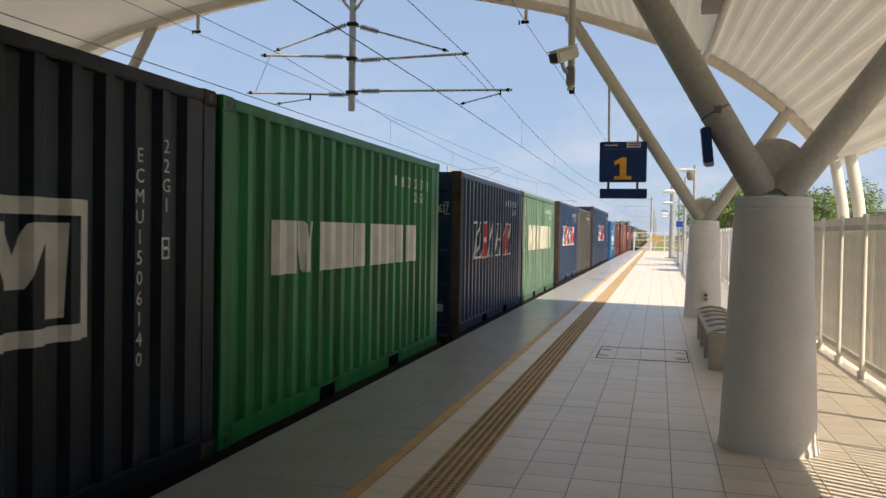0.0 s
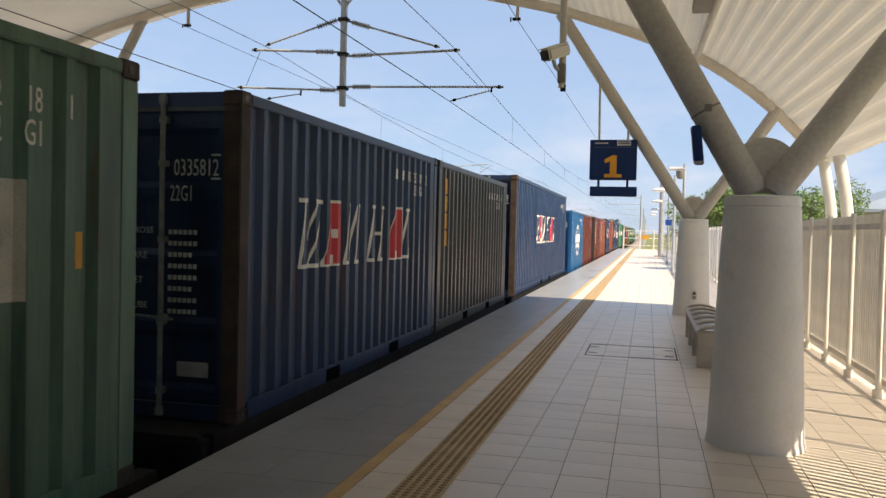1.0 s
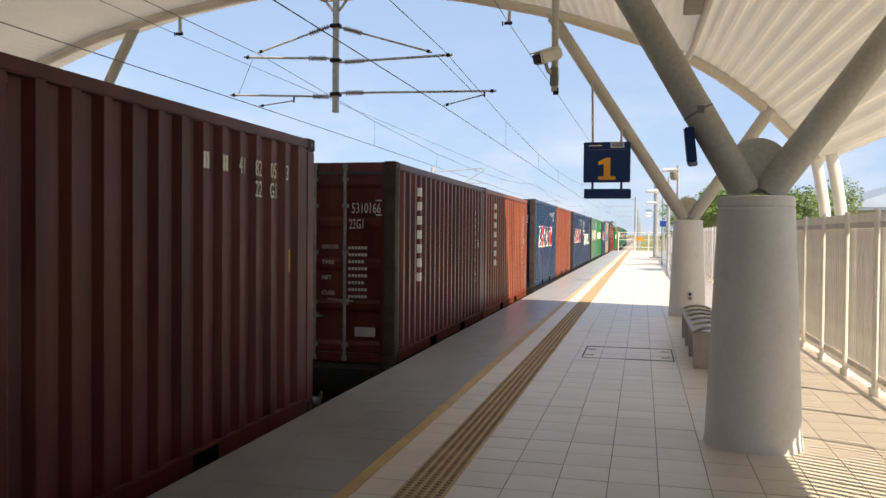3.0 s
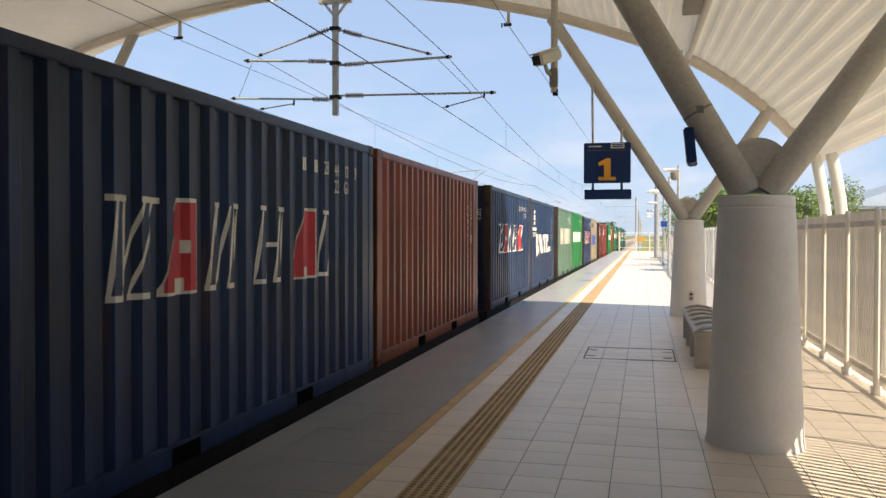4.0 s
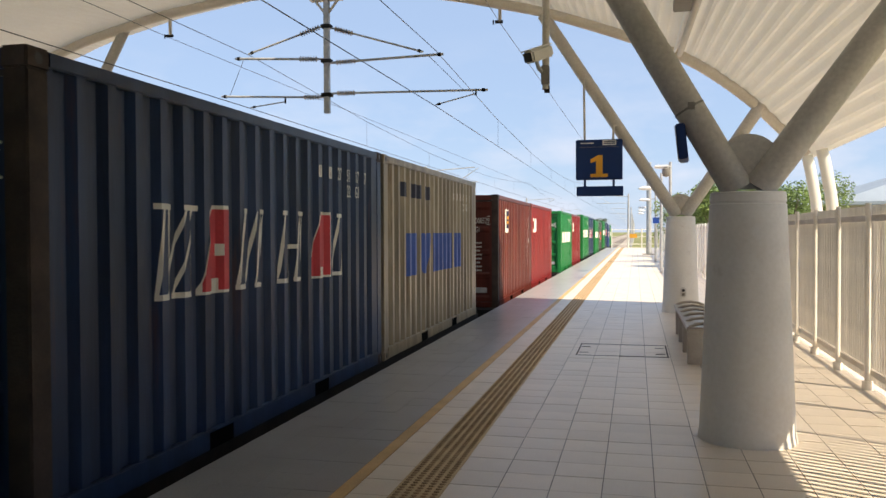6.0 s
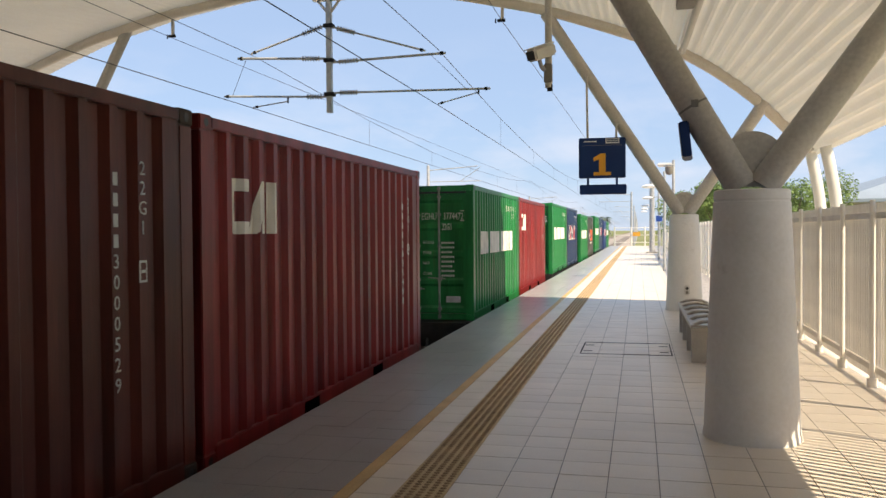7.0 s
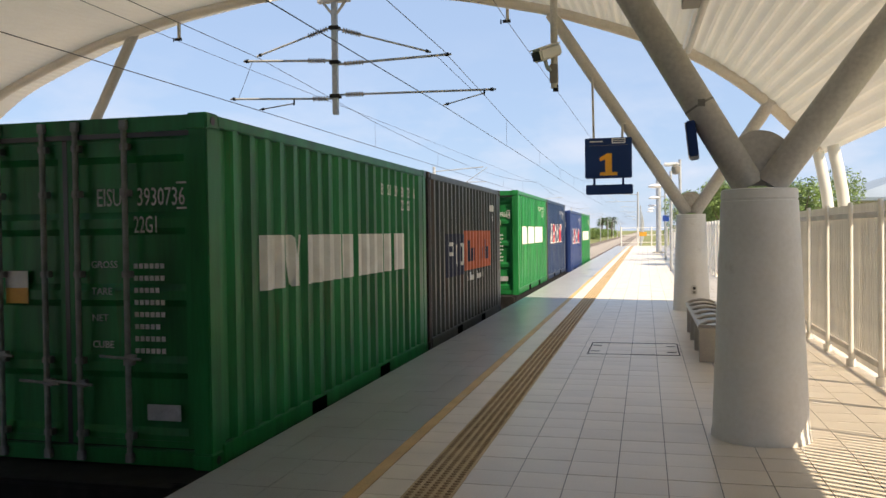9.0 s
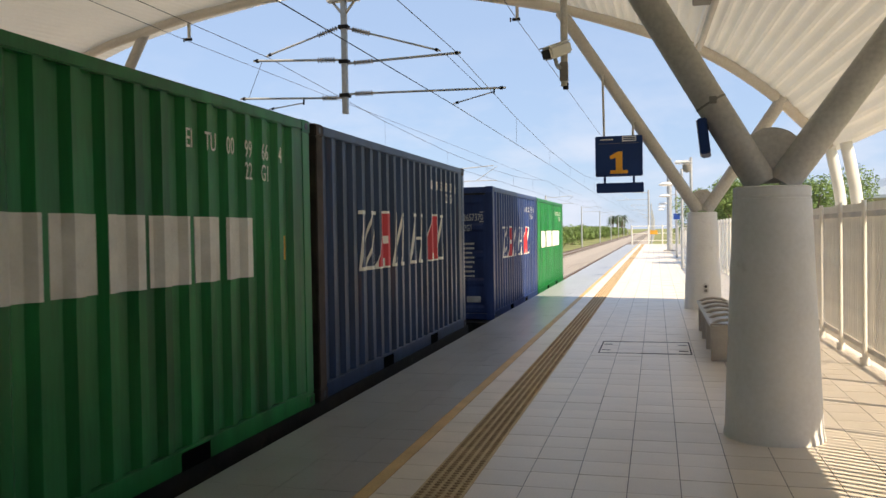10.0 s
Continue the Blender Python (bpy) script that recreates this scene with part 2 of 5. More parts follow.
# ---- shapes ----
class Shape:
    """Collects boxes, tubes and strips into one mesh."""

    def __init__(self):
        self.v, self.f = [], []

    def add(self, verts, faces):
        k = len(self.v)
        self.v += [tuple(p) for p in verts]
        self.f += [tuple(i + k for i in f) for f in faces]
        return self

    def box(self, x0, x1, y0, y1, z0, z1, b=0.0):
        if b <= 0:
            v = [(x, y, z) for z in (z0, z1) for y in (y0, y1) for x in (x0, x1)]
            return self.add(v, [(0, 2, 3, 1), (4, 5, 7, 6), (0, 1, 5, 4), (2, 6, 7, 3), (0, 4, 6, 2), (1, 3, 7, 5)])
        bm = bmesh.new()
        bmesh.ops.create_cube(bm, size=1, matrix=Matrix.Translation(((x0 + x1) / 2, (y0 + y1) / 2, (z0 + z1) / 2)) @ Matrix.Diagonal((x1 - x0, y1 - y0, z1 - z0, 1)))
        bmesh.ops.bevel(bm, geom=bm.edges[:], offset=b, segments=2, affect='EDGES')
        bm.verts.index_update()
        self.add([v.co for v in bm.verts], [[v.index for v in f.verts] for f in bm.faces])
        bm.free()
        return self

    def tube(self, p, q, r, r2=None, n=12, caps=True):
        p, q = Vector(p), Vector(q)
        r2 = r if r2 is None else r2
        t = (q - p).to_track_quat('Z', 'Y')
        v = []
        for c, rr in ((p, r), (q, r2)):
            v += [c + t @ Vector((rr * math.cos(a), rr * math.sin(a), 0)) for a in (2 * math.pi * i / n for i in range(n))]
        f = [(i, (i + 1) % n, n + (i + 1) % n, n + i) for i in range(n)]
        if caps:
            f += [tuple(range(n))[::-1], tuple(range(n, 2 * n))]
        return self.add(v, f)

    def path(self, pts, r, n=10):
        """A bent tube through the points."""
        pts = [Vector(p) for p in pts]
        v, f = [], []
        for i, p in enumerate(pts):
            d = (pts[min(i + 1, len(pts) - 1)] - pts[max(i - 1, 0)]).normalized()
            side = d.cross(Vector((0.013, 1, 0.007)))
            if side.length < 0.1:
                side = d.cross(Vector((1, 0, 0)))
            side.normalize()
            up = side.cross(d)
            v += [p + side * (r * math.cos(a)) + up * (r * math.sin(a)) for a in (2 * math.pi * j / n for j in range(n))]
        for i in range(len(pts) - 1):
            f += [(i * n + j, i * n + (j + 1) % n, (i + 1) * n + (j + 1) % n, (i + 1) * n + j) for j in range(n)]
        f += [tuple(range(n))[::-1], tuple(range((len(pts) - 1) * n, len(pts) * n))]
        return self.add(v, f)

    def lathe(self, cx, cy, prof, n=40):
        v, f = [], []
        for r, z in prof:
            v += [(cx + r * math.cos(2 * math.pi * i / n), cy + r * math.sin(2 * math.pi * i / n), z) for i in range(n)]
        for k in range(len(prof) - 1):
            f += [(k * n + i, k * n + (i + 1) % n, (k + 1) * n + (i + 1) % n, (k + 1) * n + i) for i in range(n)]
        f += [tuple(range(n))[::-1], tuple(range((len(prof) - 1) * n, len(prof) * n))]
        return self.add(v, f)

    def mesh(self, name, smooth=False):
        me = bpy.data.meshes.new(name)
        me.from_pydata(self.v, [], self.f)
        if smooth:
            me.shade_smooth()
            me.set_sharp_from_angle(angle=radians(35))
        me.update()
        return me


def part(name, shape, mat, parent=None, label="", smooth=False, at=None):
    """One mesh object, under a thing or on its own. shape: a Shape or finished mesh data."""
    me = shape.mesh(name, smooth) if isinstance(shape, Shape) else shape
    ob = new(name, me)
    if not me.materials:
        me.materials.append(None)
    ob.material_slots[0].link = 'OBJECT'
    ob.material_slots[0].material = mat
    if parent:
        ob.parent = parent
    if at:
        ob.matrix_basis = at
    if label:
        tagged(ob, label)
    return ob


def thing(name, label, category, at=None, group="", kind=""):
    ob = new(name)
    ob.empty_display_size = 0.2
    if at:
        ob.matrix_basis = at
    return tagged(ob, label, category, group, kind)


def lettering(text, size, align='LEFT'):
    """Mesh of a line of writing in the built-in font, flat in xy."""
    c = bpy.data.curves.new("lettering", 'FONT')
    c.body, c.size, c.align_x, c.extrude = text, size, align, 0.001
    c.resolution_u = 2
    ob = bpy.data.objects.new("lettering", c)
    scene.collection.objects.link(ob)
    me = bpy.data.meshes.new_from_object(ob.evaluated_get(bpy.context.evaluated_depsgraph_get()))
    bpy.data.objects.remove(ob)
    return me


FACING = Matrix.Rotation(radians(90), 4, 'X')      # writing that stands up and is read looking along +y


# ---- ground, tracks ----
EDGE = -2.80          # platform edge beside the train
SIDE = -3.053          # platform side of the containers
TRACKS = (-4.27, -9.75)
RAIL_TOP = -1.02
ground = Shape()
ground.add([(-2500, -300, -1.62), (2500, -300, -1.62), (2500, 4000, -1.62), (-2500, 4000, -1.62)], [(0, 1, 2, 3)])
tagged(part("ground", ground, grass_mat), "rough green and dry grassland beside the railway", "ground", kind="structure")

# assumed road, added pale so that it bounces sun up under the canopy
apron = material("pale concrete roadway", (0.52, 0.49, 0.43), rough=0.9, vary=0.12, scale=0.5, fine=12, bump=0.1, stain=(0.3, 0.28, 0.24), stain_amount=0.3, stain_scale=0.4)
tagged(part("road", Shape().box(2.75, 8.6, -45, 120, -1.62, -1.56), apron), "assumed pale concrete road behind the platform fence, bounces sunlight", "road", kind="structure")
rng = random.Random(3)
# added wall, never in view: keeps side light off the near containers
tagged(part("light_block_wall", Shape().box(2.32, 2.6, -9.0, 4.0, -0.01, 3.3), hall_wall), "unseen plain wall added to block light from the right", "wall", kind="structure")
xs = [-12.4, -11.6, -11.0, -10.2, -9.2, -8.4, -7.6, -7.0, -6.4, -5.6, -4.6, -3.6, -2.4, -1.6]
zs = [-1.6, -1.45, -1.24, -1.2, -1.2, -1.22, -1.3, -1.34, -1.3, -1.22, -1.2, -1.2, -1.4, -1.6]
ys = [-47 + 1.77 * i for i in range(100)] + [130 + 12 * i for i in range(80)]
v, f = [], []
for y in ys:
    v += [(x, y, z + rng.uniform(-0.02, 0.02)) for x, z in zip(xs, zs)]
k = len(xs)
f = [(i * k + j, i * k + j + 1, (i + 1) * k + j + 1, (i + 1) * k + j) for i in range(len(ys) - 1) for j in range(k - 1)]
tagged(part("ballast_bed", Shape().add(v, f), ballast_mat), "grey and tan crushed-stone ballast under the tracks", "ballast", kind="stuff")
stones = Shape()
for i in range(5000):
    x, y = rng.uniform(-11.4, -3.2), rng.uniform(2, 70)
    z = float(np.interp(x, xs, zs))
    r = rng.uniform(0.02, 0.045)
    a = rng.uniform(0, 3)
    p = [(x + r * math.cos(a + q * 2.1), y + r * math.sin(a + q * 2.1), z - 0.01) for q in range(3)] + [(x + rng.uniform(-.01, .01), y, z + r)]
    stones.add(p, [(0, 1, 3), (1, 2, 3), (2, 0, 3)])
tagged(part("ballast_stones", stones, ballast_mat), "loose grey ballast stones between the rails", "ballast", kind="stuff")
rail_prof = [(-0.065, -0.15), (0.065, -0.15), (0.065, -0.135), (0.012, -0.11), (0.012, -0.045), (0.034, -0.03), (0.034, 0.0), (-0.034, 0.0),
             (-0.034, -0.03), (-0.012, -0.045), (-0.012, -0.11), (-0.065, -0.135)]
for tx in TRACKS:
    track = thing("railway_track", "metre-gauge railway track with rusty rails on concrete sleepers", "track", group="tracks", kind="structure")
    for sx in (-0.535, 0.535):
        n = len(rail_prof)
        v = [(tx + sx + x, y, RAIL_TOP + z) for y in (-45, 1100) for x, z in rail_prof]
        part("rail", Shape().add(v, [(i, (i + 1) % n, n + (i + 1) % n, n + i) for i in range(n)]), rail_mat, track)
    sl = Shape()
    for i in range(520):
        y = -10 + 0.65 * i
        sl.box(tx - 1.0, tx + 1.0, y, y + 0.24, -1.32, -1.165)
    tagged(part("sleepers", sl, sleeper_mat, track), kind="stuff")

# ---- platform ----
platform = thing("platform", "station platform paved with beige tiles and a tactile strip", "platform", kind="structure")
P_END = 82.0
body = Shape().box(EDGE + 0.25, 2.75, -45, P_END, -1.6, -0.012).box(EDGE, 2.75, -45, P_END, -0.32, -0.012, 0.01)
part("platform_slab", body, raw_concrete, platform)
part("grout_bed", Shape().box(EDGE + 0.01, 2.74, -44.99, P_END - 0.01, -0.012, -0.0035), grout, platform)
# paving fields: start x, count across, pitch, tile width, material, y pitch
PITCH, ROW, ROW0 = 0.308, 0.310, 0.26
tiles_far, edge_far = Shape(), Shape()
tile_me = Shape().box(0.003, PITCH - 0.003, 0.003, ROW - 0.003, -0.006, 0.0)
tile_me = tile_me.mesh("paving_tile")
rngt = random.Random(5)
pieces = []
X0 = -1.12
for i in range(13):
    for j in range(-146, 264):
        x, y = X0 + i * PITCH, ROW0 + j * ROW
        if x > 2.6:
            continue
        dz = rngt.uniform(-0.0012, 0.0012)
        if 3.6 < y < 11.0 and i < 11:
            pieces.append((x, y, dz))
        else:
            tiles_far.box(x + 0.003, x + PITCH - 0.003, y + 0.003, y + ROW - 0.003, -0.004, dz)
for j in range(-146, 264):
    y = ROW0 + j * ROW
    tiles_far.box(-1.658, -1.418, y + 0.003, y + ROW - 0.003, -0.004, rngt.uniform(-0.001, 0.001))
    for i in range(4):
        x = EDGE + 0.012 + i * 0.258
        edge_far.box(x + 0.0012, x + 0.2568, y + 0.0012, y + ROW - 0.0012, -0.004, rngt.uniform(-0.0008, 0.0008))
tagged(part("paving_field", tiles_far, tile_mat, platform), kind="stuff")
tagged(part("edge_paving", edge_far, edge_mat, platform, "grey smooth tiles along the platform edge"), kind="stuff")
part("safety_line", Shape().box(-1.752, -1.662, -44.9, P_END - 0.1, -0.004, 0.0022), line_mat, platform, "worn yellow safety line")

# ---- canopy ----
RIB_Y, ROOF_END, ROOF_BACK = 16.45, 17.35, -9.0
MID = -7.0
# the added light-blocking ceiling starts here, out of view
OPAQUE_Y = 4.7
ARCH = [(0.0, 6.70), (1.4, 6.66), (3.4, 6.36), (5.2, 5.93), (6.5, 5.47), (7.6, 5.04), (8.13, 4.76), (8.63, 4.40), (9.25, 3.90), (9.65, 3.45), (10.25, 2.80)]


def arch_z(d):
    return float(np.interp(abs(d), [a for a, _ in ARCH], [b for _, b in ARCH]))


def smooth_arch(d):
    return sum(arch_z(d + o) for o in (-0.3, -0.15, 0, 0.15, 0.3)) / 5 if abs(d) < 9.8 else arch_z(d)


def lift(z, y):
    """The vault sinks gently from its open end towards the middle of the station."""
    return 2.93 + (z - 2.93) * max(0.62, 1 - 0.03 * (RIB_Y - y))


def canopy(side, ridge, label, relief):
    can = thing("canopy", label, "canopy", kind="structure")
    pts, nrm = [], []
    n = 230
    for i in range(n + 1):
        d = ridge + (10.26 - ridge) * i / n
        pts.append((d, smooth_arch(d)))
    # thin sheets over the open end; farther back an added unseen ceiling that blocks daylight
    for name, yy, mat, words in (("roof_sheet", (ROOF_END, 9.0, OPAQUE_Y), roof_sheet, "cream corrugated metal roof sheet"),
                                 ("shade_ceiling", (OPAQUE_Y - 0.01, ROOF_BACK), hall_wall, "unseen opaque ceiling added to darken the near end")):
        sh = Shape()
        for y in yy:
            for i, (d, z) in enumerate(pts):
                groove = (0.0, relief, relief, 0.0)[i % 4]
                sh.v.append((MID + side * d, y, lift(z, y) + 0.1 + groove))
            for d, z in reversed(pts):
                sh.v.append((MID + side * d, y, lift(z, y) + 0.2))
        m = 2 * (n + 1)
        for r in range(len(yy) - 1):
            sh.f += [(r * m + i, r * m + (i + 1) % m, (r + 1) * m + (i + 1) % m, (r + 1) * m + i) for i in range(m)]
        for r in (0, len(yy) - 1):
            for i in range(n):
                sh.f.append((r * m + i, r * m + i + 1, r * m + m - 2 - i, r * m + m - 1 - i))
        part(name, sh, mat, can, words)
    rib = [(MID + side * (ridge + (10.1 - ridge) * i / 40), RIB_Y, lift(smooth_arch(ridge + (10.1 - ridge) * i / 40), RIB_Y)) for i in range(41)]
    part("arch_rib", Shape().path(rib, 0.1, 12), rib_paint, can, "cream tubular arch rib", smooth=True)
    return can


canopy_r = canopy(1, 0.15, "arched cream metal canopy over the platform", 0.032)
canopy_l = canopy(-1, 0.85, "arched cream metal canopy over the opposite platform", 0.008)
for y in (RIB_Y, 15.2):
    leg = [(3.1, y, 2.95), (3.17, y, 2.6), (3.24, y, 2.2), (3.3, y, 1.7), (3.34, y, 1.0), (3.36, y, -1.6)]
    part("arch_leg", Shape().path(leg, 0.1, 14), leg_paint, canopy_r, "white sunlit tubular arch leg", smooth=True)


def column(cx, cy, side, top_l, top_r, label):
    """Tapered concrete column with two steel tubes that fork from its head to the roof."""
    ob = thing("platform_column", label, "column", group="canopy columns")
    prof = [(0.352, 0.0), (0.35, 0.03), (0.342, 0.06), (0.272, 1.745), (0.266, 1.75), (0.266, 1.762), (0.271, 1.767), (0.268, 1.83), (0.255, 1.838)]
    part("shaft", Shape().lathe(cx, cy, prof, 56), concrete, ob, "off-white concrete shaft", smooth=True)
    for dx, top in ((-0.07 * side, top_l), (0.07 * side, top_r)):
        foot = Vector((cx + dx, cy, 1.86))
        top = Vector(top)
        part("strut", Shape().tube(foot, top, 0.116, n=28), tube_paint, ob, "taupe steel tube strut", smooth=True)
        if cy < 10 and top.x < cx:
            mid = foot.lerp(top, 0.2)
            d = (top - foot).normalized()
            part("clamp_band", Shape().tube(mid - d * 0.008, mid + d * 0.008, 0.1185, n=28).box(mid.x - 0.02, mid.x + 0.03, mid.y - 0.15, mid.y - 0.11, mid.z - 0.02, mid.z + 0.03), box_grey, ob, "dark strap with a buckle")
    disc = Shape()
    n = 28
    ring = [(cx + 0.235 * math.cos(a), 2.035 + 0.235 * math.sin(a)) for a in (math.pi * i / n for i in range(n + 1))]
    v = [(x, cy - 0.03, z) for x, z in ring] + [(x, cy + 0.03, z) for x, z in ring]
    disc.add(v, [tuple(range(n, -1, -1)), tuple(range(n + 1, 2 * n + 2))] + [(i, i + 1, n + 2 + i, n + 1 + i) for i in range(n)] + [(n, 0, n + 1, 2 * n + 1)])
    disc.box(cx - 0.12, cx + 0.12, cy - 0.03, cy + 0.03, 1.86, 2.034)
    part("gusset_plate", disc, tube_paint, ob, "half-round steel gusset plate")
    return ob


COL1, COL2 = (0.81, 6.47), (0.84, 16.45)
column(*COL1, 1, (-1.0, 6.47, 4.92), (2.2, 6.47, 3.68), "tapered off-white concrete column with forked steel tubes")
column(*COL2, 1, (-1.80, 16.45, 5.86), (2.30, 16.45, 3.93), "tapered off-white concrete column with forked steel tubes and a call point")
column(-14.25, 17.2, -1, (-11.2, 16.5, 6.2), (-16.3, 16.5, 3.9), "tapered off-white column on the opposite platform")

# ---- fence along the platform ----
FX = 2.25
fence = thing("fence", "cream steel palisade fence with round posts along the platform", "fence", kind="structure")
pale_me = Shape()
n = 5
prof = [(-0.024, 0.0), (-0.015, -0.012), (0.0, -0.016), (0.015, -0.012), (0.024, 0.0)]
v = []
for z in (0.04, 1.80):
    v += [(FX + 0.045 + dx + 0.0, dy, z) for dy, dx in prof] + [(FX + 0.048 + dx, dy, z) for dy, dx in reversed(prof)]
v += [(FX + 0.03, 0, 1.83)]
m = 10
pale_me.add(v, [(i, (i + 1) % m, m + (i + 1) % m, m + i) for i in range(m)] + [tuple(m + i for i in range(m))])
pale_me = pale_me.mesh("pale")
far_pales = Shape()
for i in range(846):
    y = 4.026 + 0.092 * i
    if 4.0 < y < 17.5:
        part("pale", pale_me, fence_mat, fence, at=pose(0, y, 0))
    else:
        far_pales.add([(a, b + y, c) for a, b, c in v], [(i, (i + 1) % m, m + (i + 1) % m, m + i) for i in range(m)])
tagged(part("far_pales", far_pales, fence_mat, fence), kind="stuff")
for z in (1.64, 0.13):
    part("rail", Shape().box(FX - 0.012, FX + 0.02, 4.01, 82, z, z + 0.062, 0.004), fence_dark, fence, "taupe fence rail")
for i in range(-4, 60):
    y = 9.93 + 1.21 * i
    p = part("post", Shape().tube((FX - 0.05, y, 0.0), (FX - 0.05, y, 1.82), 0.027, n=14), fence_mat, fence, smooth=True)
    part("base_sleeve", Shape().tube((FX - 0.05, y, 0.0), (FX - 0.05, y, 0.085), 0.05, n=14), fence_mat, p, smooth=True)

# ---- opposite platform ----
opp = thing("opposite_platform", "sunlit concrete platform across the two tracks", "platform", kind="structure")
part("platform_slab", Shape().box(-19.5, -11.05, -45, P_END, -1.6, -0.01, 0.0), raw_concrete, opp)
part("paving", Shape().box(-19.4, -11.06, -44.9, P_END - .1, -0.01, 0.0), tile_mat, opp)
part("safety_line", Shape().box(-12.2, -12.0, -44.9, P_END - .1, 0.0, 0.004), line_mat, opp)
ofence = thing("fence", "cream steel palisade fence behind the opposite platform", "fence", kind="structure")
op = Shape()
for i in range(500):
    y = 12 + 0.15 * i
    op.box(-18.22, -18.2, y, y + 0.06, 0.05, 1.8)
tagged(part("pales", op, fence_mat, ofence), kind="stuff")
for z in (0.2, 1.6):
    part("rail", Shape().box(-18.19, -18.15, 11.5, 87, z, z + 0.06), fence_mat, ofence)
osign = thing("blue_name_sign", "blue hanging sign on the opposite platform", "sign")
part("panel", Shape().box(-13.95, -12.85, 16.9, 16.98, 2.35, 2.65, 0.01), sign_blue, osign)
part("lettering_bar", Shape().box(-13.55, -13.2, 16.89, 16.9, 2.46, 2.54), sign_white, osign)
part("hanger", Shape().tube((-13.7, 16.94, 2.65), (-13.7, 16.94, 3.2), 0.02), tube_paint, osign)

# ---- train ----
# seconds, metres that the train has gone
WAY = [(0, -0.00), (0.5, 9.96), (1, 20.45), (1.5, 30.38), (2, 40.28), (2.5, 49.69), (4, 80.42), (4.5, 90.35), (5, 99.75), (5.5, 110.15), (7, 139.87), (7.5, 149.23), (8, 159.77), (8.5, 169.43), (9, 179.45), (9.5, 188.87), (10, 198.64)]


BOTTOM = -0.07
W = 2.438


def corrugation(y0, y1):
    """Trapezoid side profile: (y, depth) points."""
    pts, y = [(y0, 0.0)], y0 + 0.05
    while y + 0.28 < y1:
        pts += [(y, 0.0), (y + 0.053, -0.045), (y + 0.147, -0.045), (y + 0.2, 0.0)]
        y += 0.278
    pts.append((y1, 0.0))
    return pts


CACHE = {}


def container_meshes(L, H):
    if (L, H) in CACHE:
        return CACHE[L, H]
    d = {}
    prof = corrugation(0.16, L - 0.16)
    for key, sx in (("side", 1), ("far_side", -1)):
        s, n = Shape(), len(prof)
        x = (lambda q: -0.012 + q) if sx > 0 else (lambda q: -W + 0.012 - q)
        v = [(x(q), y, 0.15) for y, q in prof] + [(x(q), y, H - 0.09) for y, q in prof]
        s.add(v, [(i, i + 1, n + i + 1, n + i) if sx > 0 else (i + 1, i, n + i, n + i + 1) for i in range(n - 1)])
        d[key] = s.mesh("side_panel")
    ep = [(-0.1 - 0.0 - t, q) for t, q in corrugation(0.05, W - 0.2)]
    n = len(ep)
    v = [(x, L - 0.05 + q, 0.15) for x, q in ep] + [(x, L - 0.05 + q, H - 0.09) for x, q in ep]
    d["end"] = Shape().add(v, [(i, i + 1, n + i + 1, n + i) for i in range(n - 1)]).mesh("end_panel")
    d["post"] = Shape().box(-0.075, 0.075, -0.08, 0.08, 0.118, H - 0.118, 0.008).mesh("corner_post")
    d["casting"] = Shape().box(-0.081, 0.081, -0.089, 0.089, 0, 0.118, 0.01).mesh("corner_casting")
    # disc laid on the casting's face, no opening is cut
    d["hole"] = Shape().tube((0.0815, 0, 0.06), (0.0835, 0, 0.06), 0.032, n=10).mesh("casting_hole")
    rail = Shape().box(-0.05, 0.0, 0.17, L - 0.17, 0.01, 0.155, 0.006)
    d["bottom"] = rail.mesh("bottom_rail")
    d["top"] = Shape().box(-0.055, 0.0, 0.17, L - 0.17, H - 0.095, H - 0.01, 0.008).mesh("top_rail")
    d["header"] = Shape().box(-W + 0.15, -0.15, -0.055, 0.055, H - 0.125, H - 0.01, 0.006).mesh("door_header")
    d["sill"] = Shape().box(-W + 0.15, -0.15, -0.055, 0.055, 0.01, 0.13, 0.006).mesh("door_sill")
    r = Shape().box(-W + 0.04, -0.04, 0.1, L - 0.1, H - 0.05, H - 0.025)
    y = 0.4
    while y < L - 0.4:
        r.box(-W + 0.15, -0.15, y, y + 0.1, H - 0.026, H - 0.008)
        y += 0.21
    d["roof"] = r.mesh("roof_panel")
    d["floor"] = Shape().box(-W + 0.04, -0.04, 0.06, L - 0.06, 0.09, 0.15).mesh("floor")
    # solid box flush with the rail; its black stands for the pocket's shade
    d["pocket"] = Shape().box(-0.03, 0.003, -0.18, 0.18, 0.012, 0.135).mesh("fork_pocket")
    # door leaf, hinged outer edge at x=0, width dw towards -x
    dw, z0, z1 = (W - 0.31) / 2, 0.14, H - 0.13
    zs = [z0, z0 + 0.09]
    h = (z1 - z0 - 0.18) / 4
    rows = [(z0, 0), (z0 + 0.09, 0)]
    for i in range(4):
        a = z0 + 0.09 + i * h
        rows += [(a + 0.05, 0.03), (a + h - 0.12, 0.03), (a + h - 0.07, 0), (a + h, 0)]
    rows.append((z1, 0))
    leaf = Shape()
    n = len(rows)
    v = [(-0.06, q, z) for z, q in rows] + [(-dw + 0.06, q, z) for z, q in rows]
    leaf.add(v, [(i + 1, i, n + i, n + i + 1) for i in range(n - 1)])
    leaf.box(-0.062, 0, -0.012, 0.035, z0, z1, 0.004).box(-dw, -dw + 0.062, -0.012, 0.035, z0, z1, 0.004)
    leaf.box(-dw + .06, -0.06, -0.006, 0.03, z0, z0 + 0.05).box(-dw + .06, -0.06, -0.006, 0.03, z1 - 0.05, z1)
